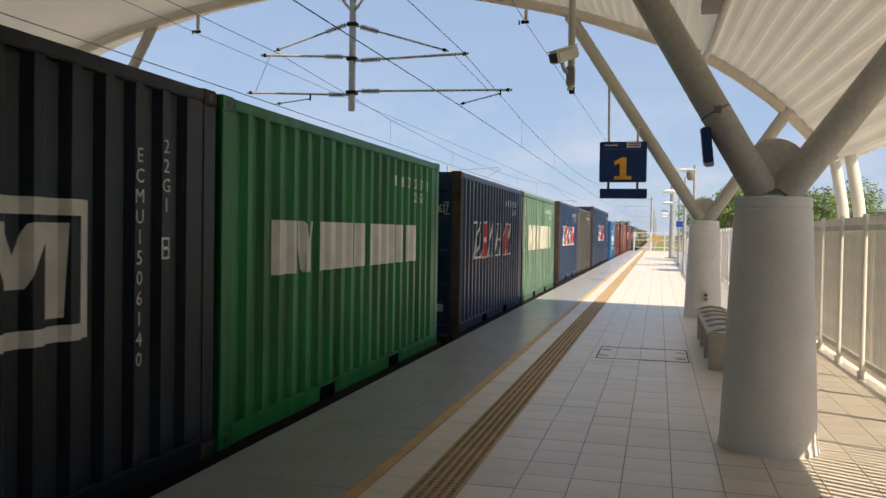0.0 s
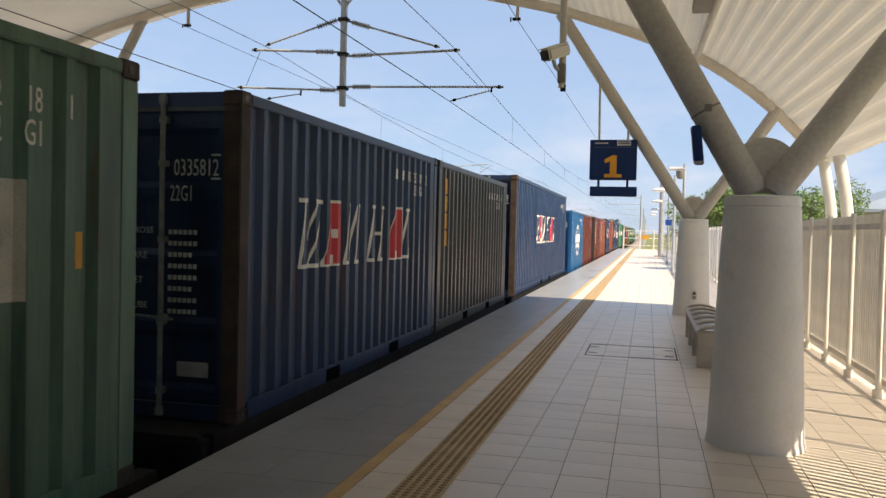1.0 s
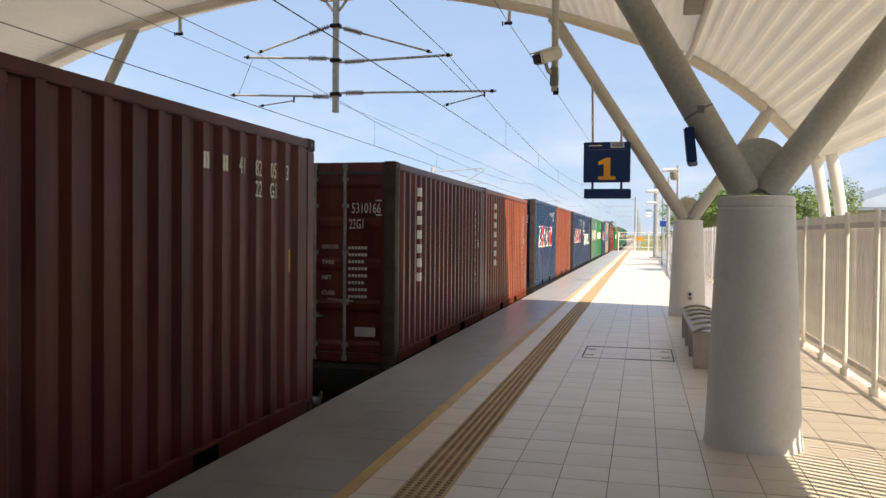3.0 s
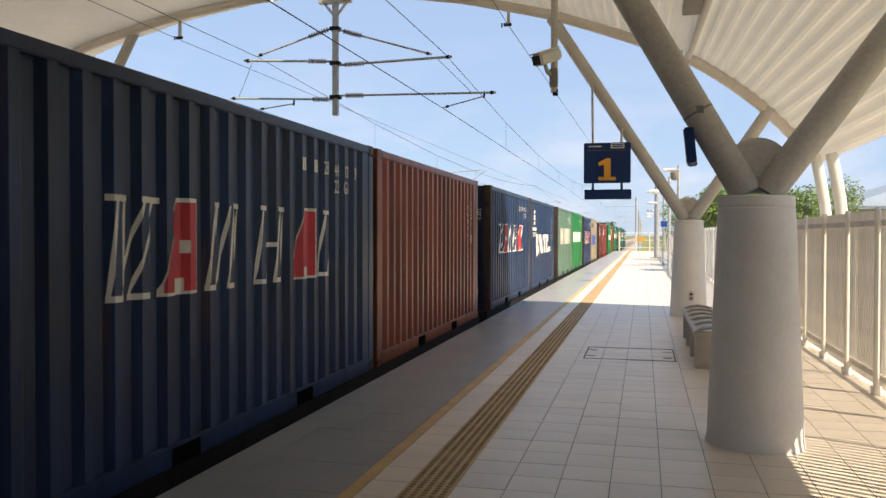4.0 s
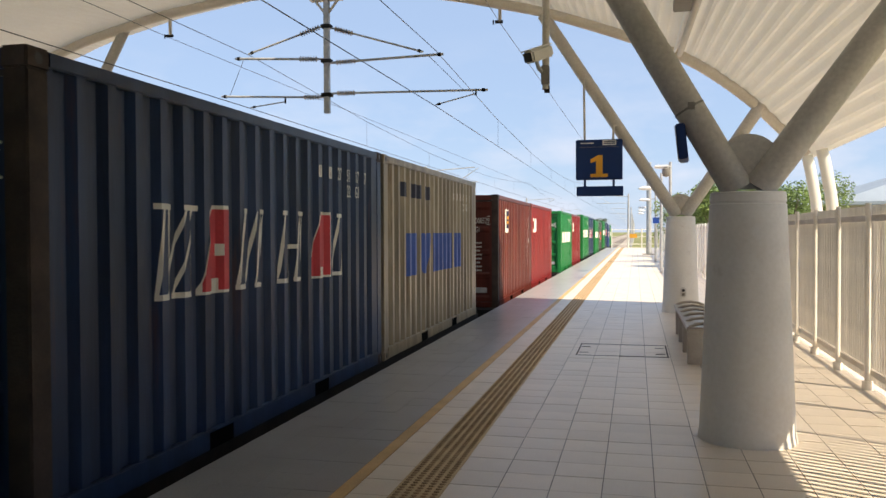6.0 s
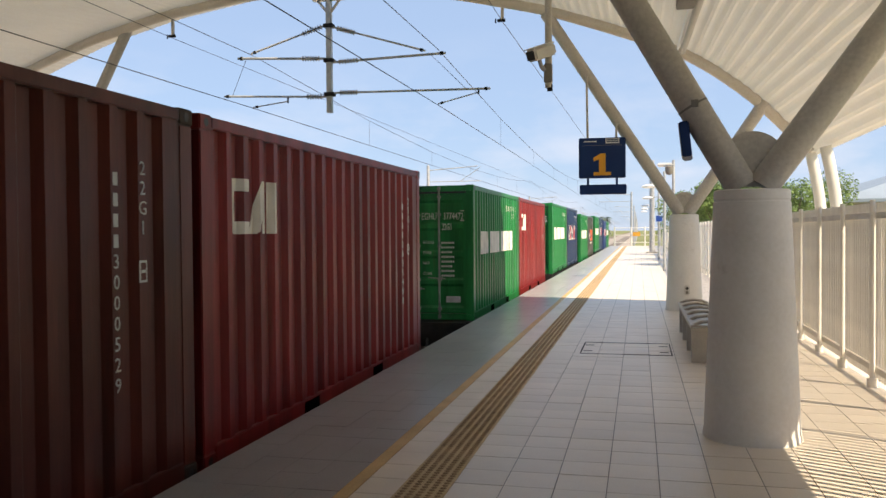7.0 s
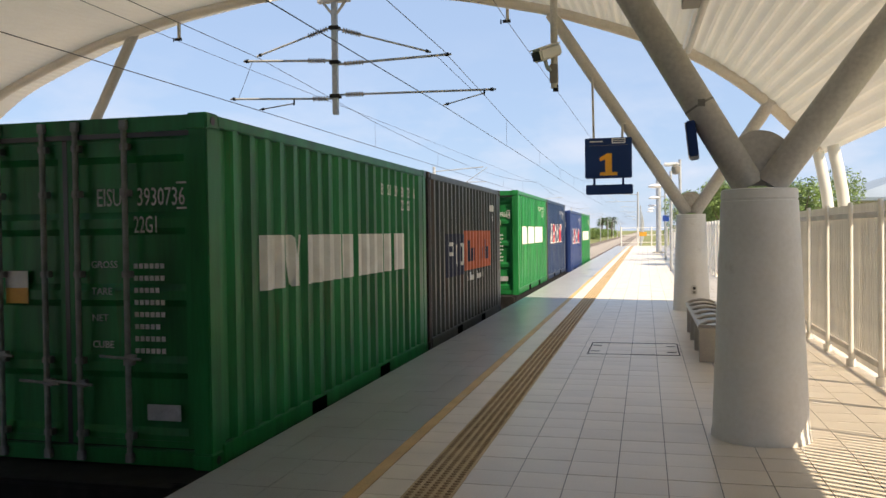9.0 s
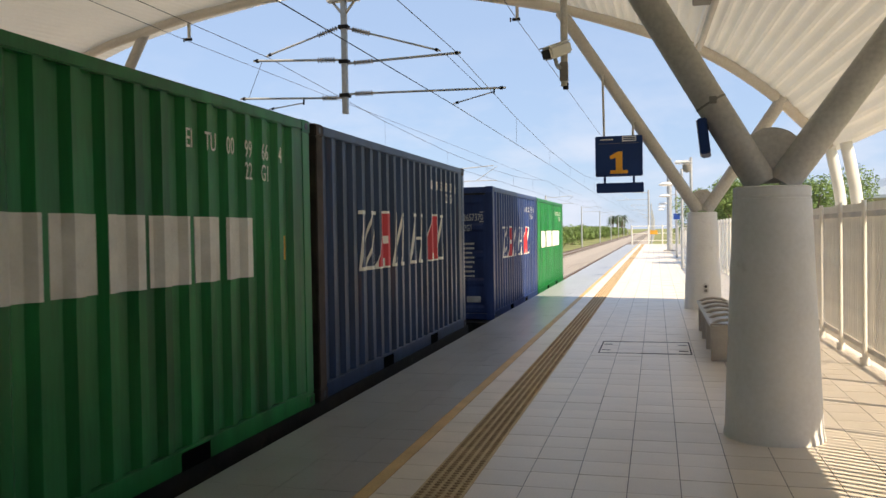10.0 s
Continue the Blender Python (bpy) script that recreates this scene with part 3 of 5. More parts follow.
    d["door"] = leaf.mesh("door")
    rod = Shape().tube((0, -0.06, 0.05), (0, -0.06, H - 0.06), 0.021, n=10)
    for z in (0.2, 0.75, 1.4, 2.0, H - 0.25):
        rod.box(-0.035, 0.035, -0.07, -0.01, z, z + 0.05, 0.005)
    rod.box(-0.03, 0.03, -0.08, -0.01, 0.03, 0.1, 0.005).box(-0.03, 0.03, -0.08, -0.01, H - 0.1, H - 0.03, 0.005)
    d["rod"] = rod.mesh("lock_rod")
    d["handle"] = Shape().tube((0, -0.08, 0), (-0.34, -0.085, 0.02), 0.011, n=8).box(-0.14, -0.06, -0.085, -0.03, -0.02, 0.035, 0.006).mesh("lock_handle")
    CACHE[L, H] = d
    return d


def side_mark(prof, y0, y1, lo, hi, off=0.004):
    """Paint laid over the corrugated side between y0 and y1, with lower and upper edges as functions of y."""
    ys = [y0] + [y for y, _ in prof if y0 < y < y1] + [y1]
    extra = []
    for a, b in zip(ys, ys[1:]):
        extra += [a, (a + b) / 2]
    ys = extra + [y1]
    px, pq = [p[0] for p in prof], [p[1] for p in prof]
    v = []
    for y in ys:
        q = float(np.interp(y, px, pq))
        v += [(-0.012 + q + off, y, lo(y)), (-0.012 + q + off, y, hi(y))]
    return v, [(2 * i, 2 * i + 2, 2 * i + 3, 2 * i + 1) for i in range(len(ys) - 1)]


@functools.lru_cache(None)
def stencil(text):
    return lettering(text, 0.19, 'CENTER')


def flat(c):
    return lambda y: c


def logo(ob, kind, L, H, s_place, code):
    """Owner's mark on the side: plain blocks, bars and rings in its colours."""
    prof = corrugation(0.16, L - 0.16)
    mid = L / 2

    def mark(name, mat, pieces, label=""):
        shapes = [Shape().add(*side_mark(prof, y0, y1, lo if callable(lo) else flat(lo), hi if callable(hi) else flat(hi))) for y0, y1, lo, hi in pieces]
        if len(pieces) <= 14:
            for sh in shapes:
                part(name, sh, mat, ob, label)
            return
        joined = Shape()
        for sh in shapes:
            joined.add(sh.v, sh.f)
        tagged(part(name, joined, mat, ob, label), kind="stuff")

    used = []

    def blocks(y, widths, gap, z0, z1, notch=0.0):
        out = []
        for w in widths:
            if notch and len(used) % 9 == 1:      # one wedge among the plain blocks
                out += [slanted(y + w * 0.3, w * 0.4, z0, z1, -w * 0.3), slanted(y + w * 0.32, w * 0.36, z0, z1, w * 0.3)]
            else:
                out.append((y, y + w, z0, z1))
            used.append(1)
            y += w + gap
        return out

    def slanted(y, w, z0, z1, lean):
        """Thin stroke from (y, z0) to (y + lean, z1)."""
        if abs(lean) < 1e-3:
            return (y, y + w, z0, z1)
        s = (z1 - z0) / lean
        a, b = (y, y + lean + w) if lean > 0 else (y + lean, y + w)
        if lean > 0:
            return (a, b, lambda q: max(z0, z0 + (q - y - w) * s), lambda q: min(z1, z0 + (q - y) * s))
        return (a, b, lambda q: max(z0, z0 + (q - y) * s), lambda q: min(z1, z0 + (q - y - w) * s))

    def tall_mark(y, z, w, h):
        """A small mark of crossing bars."""
        return [(y, y + w, z + h * 0.8, z + h), (y, y + w, z + h * 0.38, z + h * 0.52), (y + w * 0.42, y + w * 0.6, z, z + h), (y, y + w * 0.9, z, z + h * 0.12)]

    def small_char(y, z):
        """One small stencilled bar, 8 cm high."""
        return [(y, y + 0.046, z, z + 0.08)]

    if kind == "block_word":
        mark("word_block", white_ink, blocks(0.9, [0.4, 0.4, 0.4, 0.4, 0.42, 0.4, 0.4, 0.4, 0.4], 0.055, 1.24, 1.70, 0.5), "white block wordmark")
    elif kind == "outline_word":
        k, o, z0, z1 = (1.0, 0.0, 1.18, 1.79) if L < 7 else (1.263, 2.30, 1.24, 2.0)
        Y = lambda q: o + q * k
        w = 0.03 * k
        st = []
        for q, lean in ((1.2, 0.06), (1.3, 0.24), (1.36, 0.02), (1.42, 0.26), (1.6, 0.02), (2.32, 0.1), (2.42, 0.1), (2.5, 0.14), (2.62, 0.08), (2.74, 0.08),
                        (3.12, 0.08), (3.26, 0.06), (3.44, 0.08), (3.6, 0.06), (4.46, 0.12), (4.62, 0.12)):
            st.append(slanted(Y(q), w, z0, z1, lean * k))
        for q0, q1, z in ((1.2, 1.42, z1), (1.52, 1.76, z1), (2.42, 2.56, z1), (2.7, 2.86, z1), (3.18, 3.36, z1), (3.5, 3.7, z1), (4.56, 4.78, z1),
                          (1.2, 1.34, z0), (1.42, 1.64, z0), (2.32, 2.46, z0), (2.62, 2.78, z0), (3.12, 3.3, z0), (3.44, 3.64, z0), (4.46, 4.66, z0), (3.28, 3.48, (z0 + z1) / 2)):
            st.append((Y(q0), Y(q1), z - 0.02 * k, z + 0.02 * k))
        mark("word_outline", white_ink, st, "white outlined strokes")
        for q in (1.76, 3.86):
            a, b, c = Y(q), Y(q + 0.2), Y(q + 0.46)
            hi = lambda y, a=a, b=b, e=0.0: z0 + e + (z1 - z0) * max(0.0, min(1.0, (y - a) / (b - a)))
            mark("wedge_outline", white_ink, [(a - 0.02, c + 0.022, z0 - 0.022, lambda y, h=hi: h(y) + 0.03)])
            s = Shape().add(*side_mark(prof, a + 0.02, c, flat(z0), hi, 0.007))
            part("red_wedge", s, red_ink, ob, "red wedge")
            for y0, y1, lo, hi in ((q + 0.25, q + 0.32, z0 + 0.26 * k, z0 + 0.35 * k), (q + 0.18, q + 0.28, z0 - 0.022, z0 + 0.09 * k)):
                part("wedge_notch", Shape().add(*side_mark(prof, Y(y0), Y(y1), flat(lo), flat(hi), 0.0085)), white_ink, ob)
    elif kind == "two_words":
        mark("word_block", faded_ink, blocks(0.98, [0.3, 0.3, 0.1, 0.32, 0.34], 0.1, 1.2, 1.82, 0.5) + blocks(3.1, [0.2, 0.24, 0.08, 0.22, 0.22, 0.08, 0.24, 0.26], 0.07, 1.2, 1.82, 0.5), "faded white block words")
        n, gap = (4, 0.5) if s_place < 100 else (6, 0.31)
        mark("column_mark", white_ink, [q for i in range(n) for q in tall_mark(0.45, 2.02 - i * gap, 0.2, 0.22)])
    elif kind == "ring":
        cy, cz, ry, rz = 3.06, 1.34, 0.80, 0.64
        seg = []
        for i in range(44):
            a0 = 2 * math.pi * i / 44
            dz = rz * math.sin(a0)
            if -0.34 < dz < 0.28:
                continue
            y = cy + ry * math.cos(a0)
            seg.append((y - 0.07, y + 0.07, cz + dz - 0.035, cz + dz + 0.035))
        for sg in (1, -1):
            for q in (-0.3, 0.3):
                seg.append(slanted(cy + q, 0.05, cz + sg * 0.3 - 0.02, cz + sg * 0.62, -q * 0.6) if sg > 0 else slanted(cy + q * 0.4, 0.05, cz - 0.62, cz - 0.34, q * 0.6))
        seg += blocks(cy - 1.0, [0.34, 0.36, 0.34, 0.34, 0.38], 0.06, cz - 0.11, cz + 0.26, 0.5)
        seg += blocks(cy - 0.98, [0.2, 0.2, 0.08, 0.2, 0.2, 0.08, 0.2, 0.22], 0.055, cz - 0.33, cz - 0.16)
        mark("globe_mark", white_ink, seg, "white ring and bars")
        mark("column_mark", white_ink, [q for i in range(7) for q in tall_mark(0.42, 1.9 - i * 0.245, 0.2, 0.17)])
    elif kind == "slant_word":
        z0, z1 = 1.0, 1.58
        mark("word_block", white_ink, [slanted(1.3, 0.26, z0 - 0.06, z1, 0.14), slanted(1.62, 0.2, z0, z1, 0.42), slanted(2.1, 0.22, z0, z1, 0.16), slanted(2.46, 0.2, z0, z1, 0.22),
                                       slanted(2.86, 0.22, z0, z1, 0.14), slanted(3.32, 0.22, z0, z1, 0.14), (3.22, 3.84, z1 - 0.12, z1), slanted(3.9, 0.22, z0 + 0.06, z1 - 0.04, 0.08),
                                       (3.98, 4.4, z1 - 0.12, z1), (3.94, 4.36, z0, z0 + 0.12), (4.26, 4.4, z1 - 0.22, z1 - 0.1)] + blocks(4.48, [0.11] * 4, 0.045, z0 + 0.02, z0 + 0.18), "white slanted block wordmark")
        mark("square_mark", white_ink, [(0.74, 0.82, 1.86, 2.27), (0.82, 1.12, 2.19, 2.27), (0.82, 1.12, 1.86, 1.95), (1.12, 1.2, 1.86, 2.27), (0.9, 1.04, 1.99, 2.14)], "white framed square mark")
        mark("small_print", white_ink, blocks(0.42, [0.09] * 8, 0.036, 1.69, 1.78))
        part("since_line", lettering("SINCE 1954", 0.17, 'LEFT'), white_ink, ob, at=pose(-0.0105, 0.54, 1.52, 0, 0, 90) @ FACING @ Matrix.Diagonal((0.9, 1, 1, 1)))
    elif kind == "short_word":
        z0, z1 = 1.72, 2.16
        mark("word_block", white_ink, [(0.5, 0.6, z0, z1), (0.6, 0.82, z1 - 0.1, z1), (0.6, 0.8, z0, z0 + 0.1), slanted(0.84, 0.12, z0, z1, 0.14), (1.0, 1.1, z0, z1), (1.17, 1.28, z0, z1)], "white block wordmark")
    elif kind == "cream_word":
        mark("word_block", blue_ink, blocks(1.1, [0.62, 0.62, 0.62, 0.62, 0.62], 0.14, 1.0, 1.6, 0.5), "blue block wordmark")
        mark("small_print", navy_ink, blocks(0.9, [0.3] * 4, 0.1, 2.1, 2.3))
    elif kind == "two_panels":
        mark("navy_panel", navy_ink, [(1.2, 2.5, 0.98, 1.68)], "navy painted panel")
        mark("orange_panel", orange_ink, [(2.5, 4.93, 1.03, 1.73)], "orange painted panel")
        s = Shape()
        for q in [(1.38, 1.46, 1.14, 1.54), (1.46, 1.6, 1.48, 1.54), (1.46, 1.6, 1.32, 1.38), (1.56, 1.62, 1.34, 1.52), (1.8, 1.86, 1.18, 1.5), (1.86, 1.98, 1.44, 1.5), (1.86, 2.02, 1.14, 1.2), (1.94, 2.0, 1.2, 1.36), (2.16, 2.22, 1.18, 1.5), (2.22, 2.36, 1.46, 1.52), (2.22, 2.36, 1.14, 1.2), (2.34, 2.4, 1.18, 1.5)] + [(2.7 + i * 0.2, 2.8 + i * 0.2, 0.84, 0.93 + 0.06 * (i % 3 == 1)) for i in range(8)]:
            s.add(*side_mark(prof, q[0], q[1], flat(q[2]), flat(q[3]), 0.007))
        part("small_print", s, white_ink, ob)
        s = Shape()
        for i in range(8):
            s.add(*side_mark(prof, 2.8 + i * 0.25, 2.94 + i * 0.25, flat(1.18), flat(1.42 + 0.14 * (i % 3 == 0)), 0.007))
        part("dark_mark", s, navy_ink, ob)
        mark("code_patch", white_ink, blocks(L - 1.2, [0.16, 0.16, 0.16], 0.03, 2.12, 2.25) + [(L - 0.9, L - 0.72, 1.92, 2.04)])
        return
    elif kind == "box_outline":
        mark("outlined_box", white_ink, [(2.2, 4.76, 1.68, 1.77), (2.2, 4.76, 1.0, 1.09), (4.65, 4.76, 1.09, 1.68), slanted(3.8, 0.17, 1.13, 1.64, 0.03), slanted(4.12, 0.15, 1.3, 1.64, -0.14),
                                         slanted(4.12, 0.15, 1.3, 1.64, 0.16), slanted(4.38, 0.17, 1.13, 1.64, 0.02), (2.5, 2.66, 1.13, 1.64), (2.66, 3.4, 1.52, 1.64), (3.1, 3.3, 1.13, 1.52)], "cream outlined box with bold strokes")
    elif kind == "amber_column":
        mark("amber_column", yellow_ink, [q for i in range(4) for q in ((0.42, 0.66, 2.1 - i * 0.27, 2.34 - i * 0.27),)], "amber vertical marking")
    elif kind == "white_column":
        mark("column_mark", white_ink, [(1.2, 1.36, 2.2 - i * 0.2, 2.32 - i * 0.2) for i in range(7)])
    elif kind == "emblem":
        mark("emblem_border", white_ink, [(1.22, 1.74, 1.72, 2.28)])
        for nm, mt, q in (("emblem_plate", navy_ink, (1.25, 1.71, 1.82, 2.25, 0.0065)), ("emblem_stripe", yellow_ink, (1.32, 1.66, 2.04, 2.12, 0.009)), ("emblem_stripe", yellow_ink, (1.38, 1.58, 1.93, 2.0, 0.009))):
            part(nm, Shape().add(*side_mark(prof, q[0], q[1], flat(q[2]), flat(q[3]), q[4])), mt, ob)
    if kind in ("box_outline", "white_column", "slant_word", "emblem", "plain", "short_word"):
        # code painted as a column of small characters
        rows = code.replace(" ", "")
        rows = " " * (11 - len(rows)) + rows
        for y, z, text in ((5.175, 2.02, rows), (5.453, 2.1, "22G1")):
            part("code_column", lettering("\n".join(text), 0.125, 'CENTER'), dim_ink, ob, at=pose(-0.007, y, z, 0, 0, 90) @ FACING)
        if rows[0] == " ":
            mark("code_bars", dim_ink, [q for i in range(4) for q in small_char(5.152, 2.02 - i * 0.125)])
        mark("data_patch", dim_ink, [(5.41, 5.425, 1.42, 1.56), (5.48, 5.495, 1.42, 1.56), (5.425, 5.48, 1.545, 1.56), (5.425, 5.48, 1.42, 1.435), (5.43, 5.475, 1.48, 1.5)])
        return
    # code and small data marks near the far end of the side
    z = H * 0.86
    digits = code.replace(" ", "")[-7:]
    letters = code[:4] if code[0].isalpha() else ""
    last = int((L - 0.16 - 0.488) / 0.278) - 1            # outer flats of the corrugation carry two characters each
    pairs = [(last - 3 + i, z, digits[2 * i:2 * i + 2]) for i in range(4)] + [(last - 2 + i, z - 0.17, ("22", "G1")[i] if L < 7 else ("45", "G1")[i]) for i in range(2)]
    pairs += [(last - 5 + i, z, letters[2 * i:2 * i + 2]) for i in range(2)] if letters else []
    for k, zz, text in pairs:
        part("code_character_pair", stencil(text), white_ink, ob, at=pose(-0.0105, 0.45 + 0.278 * k, zz - 0.06, 0, 0, 90) @ FACING @ Matrix.Diagonal((0.62, 1, 1, 1)))
    if not letters:
        mark("code_mark", white_ink, [q for k in (last - 5, last - 4) for d in (0, 0.042) for q in [(0.411 + 0.278 * k + d, 0.445 + 0.278 * k + d, z - 0.06, z + 0.06)]])
    mark("warning_patch", yellow_ink, [(L - 0.55, L - 0.45, H * 0.52, H * 0.6)])


def container(s, L, H, colour, kind, code, label, doors=None):
    """Box on its own empty at the near lower corner beside the platform; length runs along +y."""
    ob = thing("shipping_container", label, "container", group="containers on the train")
    d = container_meshes(L, H)
    mat = PAINTS[colour]
    dmat = PAINTS[doors or colour]
    part("side_panel", d["side"], mat, ob)
    part("side_panel", d["far_side"], mat, ob)
    part("end_panel", d["end"], mat, ob)
    part("roof_panel", d["roof"], mat, ob)
    part("floor", d["floor"], dark_steel, ob)
    worn = colour in ("dark", "pale_green", "grey", "maroon", "navy")
    for x in (-0.081, -W + 0.081):
        for y in (0.089, L - 0.089):
            p = part("corner_post", d["post"], rusty if (worn and y < 1) else mat, ob, at=pose(x, y, 0))
            for z in (0, H - 0.118):
                c = part("corner_casting", d["casting"], rusty if worn else mat, ob, at=pose(x, y, z))
                if x > -1 or y < 1:
                    # black colour here paints the shade inside the hole
                    part("casting_hole", d["hole"], black_plastic, c)
    for x in (0, -W + 0.05):
        part("bottom_rail", d["bottom"], mat, ob, at=pose(x, 0, 0))
        part("top_rail", d["top"], mat, ob, at=pose(x, 0, 0))
    for y in (0.07, L - 0.07):
        part("door_header", d["header"], dmat if y < 1 else mat, ob, at=pose(0, y, 0))
        part("door_sill", d["sill"], dmat if y < 1 else mat, ob, at=pose(0, y, 0))
    for y in (L / 2 - 1.02, L / 2 + 1.02):
        part("fork_pocket", d["pocket"], hollow, ob, at=pose(0, y, 0))
    dw = (W - 0.31) / 2
    for k, x in enumerate((-0.155, -0.157 - dw)):
        door = part("door", d["door"], dmat, ob, at=pose(x, 0.06, 0))
        for q in ((0.49, 0.88), (0.15, 0.53))[k]:
            part("lock_rod", d["rod"], lock_steel, door, at=pose(-q * dw, 0, 0))
            part("lock_handle", d["handle"], lock_steel, door, at=pose(-q * dw + 0.12, 0, 0.60 + 0.2 * (q in (0.49, 0.53))))
        if k == 0:
            digits = code.replace(" ", "")[-7:]
            part("code", lettering(digits, 0.19, 'RIGHT'), dim_ink, door, at=pose(-0.05, -0.018, H - 0.66) @ FACING @ Matrix.Diagonal((0.6, 1, 1, 1)))
            for zz in (H - 0.69, H - 0.505):
                part("code_frame", Shape().box(-0.122, -0.04, -0.017, -0.0145, zz, zz + 0.015), dim_ink, door)
            if code[0].isalpha():
                part("owner_code", lettering(code[:4], 0.19, 'RIGHT'), dim_ink, door, at=pose(-0.575, -0.018, H - 0.66) @ FACING @ Matrix.Diagonal((0.6, 1, 1, 1)))
            part("size_code", lettering("22G1" if L < 7 else "45G1", 0.18, 'RIGHT'), dim_ink, door, at=pose(-0.27, -0.018, H - 0.86) @ FACING @ Matrix.Diagonal((0.52, 1, 1, 1)))
            for i, word in enumerate(("GROSS", "TARE", "NET", "CUBE")):
                part("data_word", lettering(word, 0.075), dim_ink, door, at=pose(-0.86, -0.006, H - 1.12 - 0.2 * i) @ FACING)
            bars = Shape()
            for i in range(8):
                for j in range(6 - (i % 3) // 2):
                    bars.box(-0.49 + 0.044 * j, -0.459 + 0.044 * j, -0.012, -0.008, H - 1.125 - 0.09 * i, H - 1.088 - 0.09 * i)
            tagged(part("data_table", bars, dim_ink, door), kind="stuff")
            part("data_plate", Shape().box(-0.4, -0.12, -0.016, -0.008, 0.34, 0.46, 0.004), galv, door)
        elif colour in ("green", "sea_blue"):
            part("sticker", Shape().box(-0.55, -0.35, -0.016, -0.01, 1.2, 1.45), white_ink, door)
            part("sticker", Shape().box(-0.55, -0.35, -0.0165, -0.0125, 1.2, 1.32), yellow_ink, door)
            part("round_sticker", Shape().tube((-0.82, -0.008, 1.28), (-0.82, -0.016, 1.28), 0.065, n=20), white_ink, door)
            part("document_plate", Shape().box(-0.9, -0.73, -0.016, -0.006, 0.58, 0.9, 0.003), box_grey, door, "grey metal data plate")
    part("door_gasket", Shape().box(-W / 2 - 0.02, -W / 2 + 0.02, 0.045, 0.06, 0.14, H - 0.13), black_plastic, ob, "black rubber door seal")
    part("door_gasket", Shape().box(-W + 0.15, -0.15, 0.012, 0.02, H - 0.16, H - 0.125), black_plastic, ob)
    logo(ob, kind, L, H, s, code)
    return ob


BOXES = [
    # place at the start, colour, mark, code, label
    # first four never come into view; added to block light from the left
    (-28.10, "maroon", "plain", "118204 5", "red-brown corrugated container that has passed, unseen, blocks light"),
    (-21.95, "green", "plain", "118206 1", "green corrugated container that has passed, unseen, blocks light"),
    (-14.40, "navy", "plain", "118210 7", "navy corrugated container that has passed, unseen, blocks light"),
    (-8.25, "maroon", "plain", "118215 2", "red-brown corrugated container that has passed, unseen, blocks light"),
    (-0.80, "dark", "box_outline", "ECMU 150614 0", "dark grey corrugated container with a cream outlined box mark"),
    (5.33, "green", "block_word", "372557 8", "bright green corrugated container with white block wordmark"),
    (12.70, "navy", "outline_word", "719863 7", "navy container with white outlined strokes and red wedges"),
    (18.86, "pale_green", "two_words", "540218 1", "faded pale green container with white block words"),
    (26.21, "navy", "outline_word", "033581 2", "navy container with red wedges and rusty corner posts"),
    (32.39, "charcoal", "amber_column", "220913 6", "dark grey container with an amber vertical marking"),
    (39.83, "navy", "outline_word", "903059 7", "long blue high-cube container with red wedges"),
    (54.75, "sea_blue", "ring", "CSNU 139882 0", "sea-blue container with a white ring mark"),
    (60.90, "maroon", "amber_column", "418205 3", "red-brown corrugated container with small amber marks"),
    (69.59, "maroon", "white_column", "531016 6", "red-brown container with white vertical marks"),
    (75.75, "orange", "white_column", "976472 7", "orange-red corrugated container with white vertical marks"),
    (83.46, "navy", "outline_word", "284410 9", "navy container with white outlined strokes and red wedges"),
    (89.65, "orange", "plain", "976472 7", "plain orange-red corrugated container"),
    (97.04, "navy", "outline_word", "039967 4", "navy container with outlined strokes and a rusty frame"),
    (103.20, "navy", "slant_word", "154308 2", "navy container with white slanted block wordmark"),
    (110.67, "pale_green", "two_words", "109212 2", "weathered pale green container with rust streaks"),
    (116.83, "green", "block_word", "310677 0", "green corrugated container with white block wordmark"),
    (124.17, "navy", "outline_word", "275117 7", "navy container with white outlined strokes and red wedges"),
    (130.32, "cream", "cream_word", "880134 1", "cream container with blue block wordmark"),
    (139.04, "maroon", "emblem", "300052 9", "red-brown container with a small dark emblem"),
    (145.19, "red", "short_word", "265540 8", "red corrugated container with a short white wordmark"),
    (155.16, "green", "block_word", "EGHU 377447 2", "green container with closed doors and white block wordmark"),
    (161.32, "red", "short_word", "278112 5", "red corrugated container with a short white wordmark"),
    (169.77, "green", "block_word", "EGHU 304964 2", "green container with white block wordmark and door stickers"),
    (175.95, "navy", "outline_word", "290365 4", "navy container with white outlined strokes and red wedges"),
    (184.76, "green", "block_word", "EISU 393073 6", "green container with a rusty front post"),
    (190.91, "grey", "two_panels", "470962 3", "grey-green container with navy and orange painted panels"),
    (199.55, "green", "block_word", "EITU 009966 4", "green container with white block wordmark"),
    (205.74, "navy", "outline_word", "318827 6", "navy container with white outlined strokes and red wedges"),
    (214.22, "blue", "outline_word", "265737 0", "blue container with red wedges"),
    (220.37, "green", "block_word", "395218 5", "green container at the end of the train"),
]
# container floors stand at slightly different heights, wagon by wagon
FLOOR = [-0.08] * 4 + [-0.075] * 4 + [-0.015] * 2 + [-0.03] + [-0.165] * 2 + [-0.135] * 2 + [-0.02] * 2 + [-0.015] * 2 + [-0.01] * 2 + [-0.06] * 2 \
    + [-0.18] * 2 + [-0.155] * 2 + [-0.03] * 2 + [-0.155] * 2 + [-0.02] * 2 + [-0.18] * 2
TRAIN = []
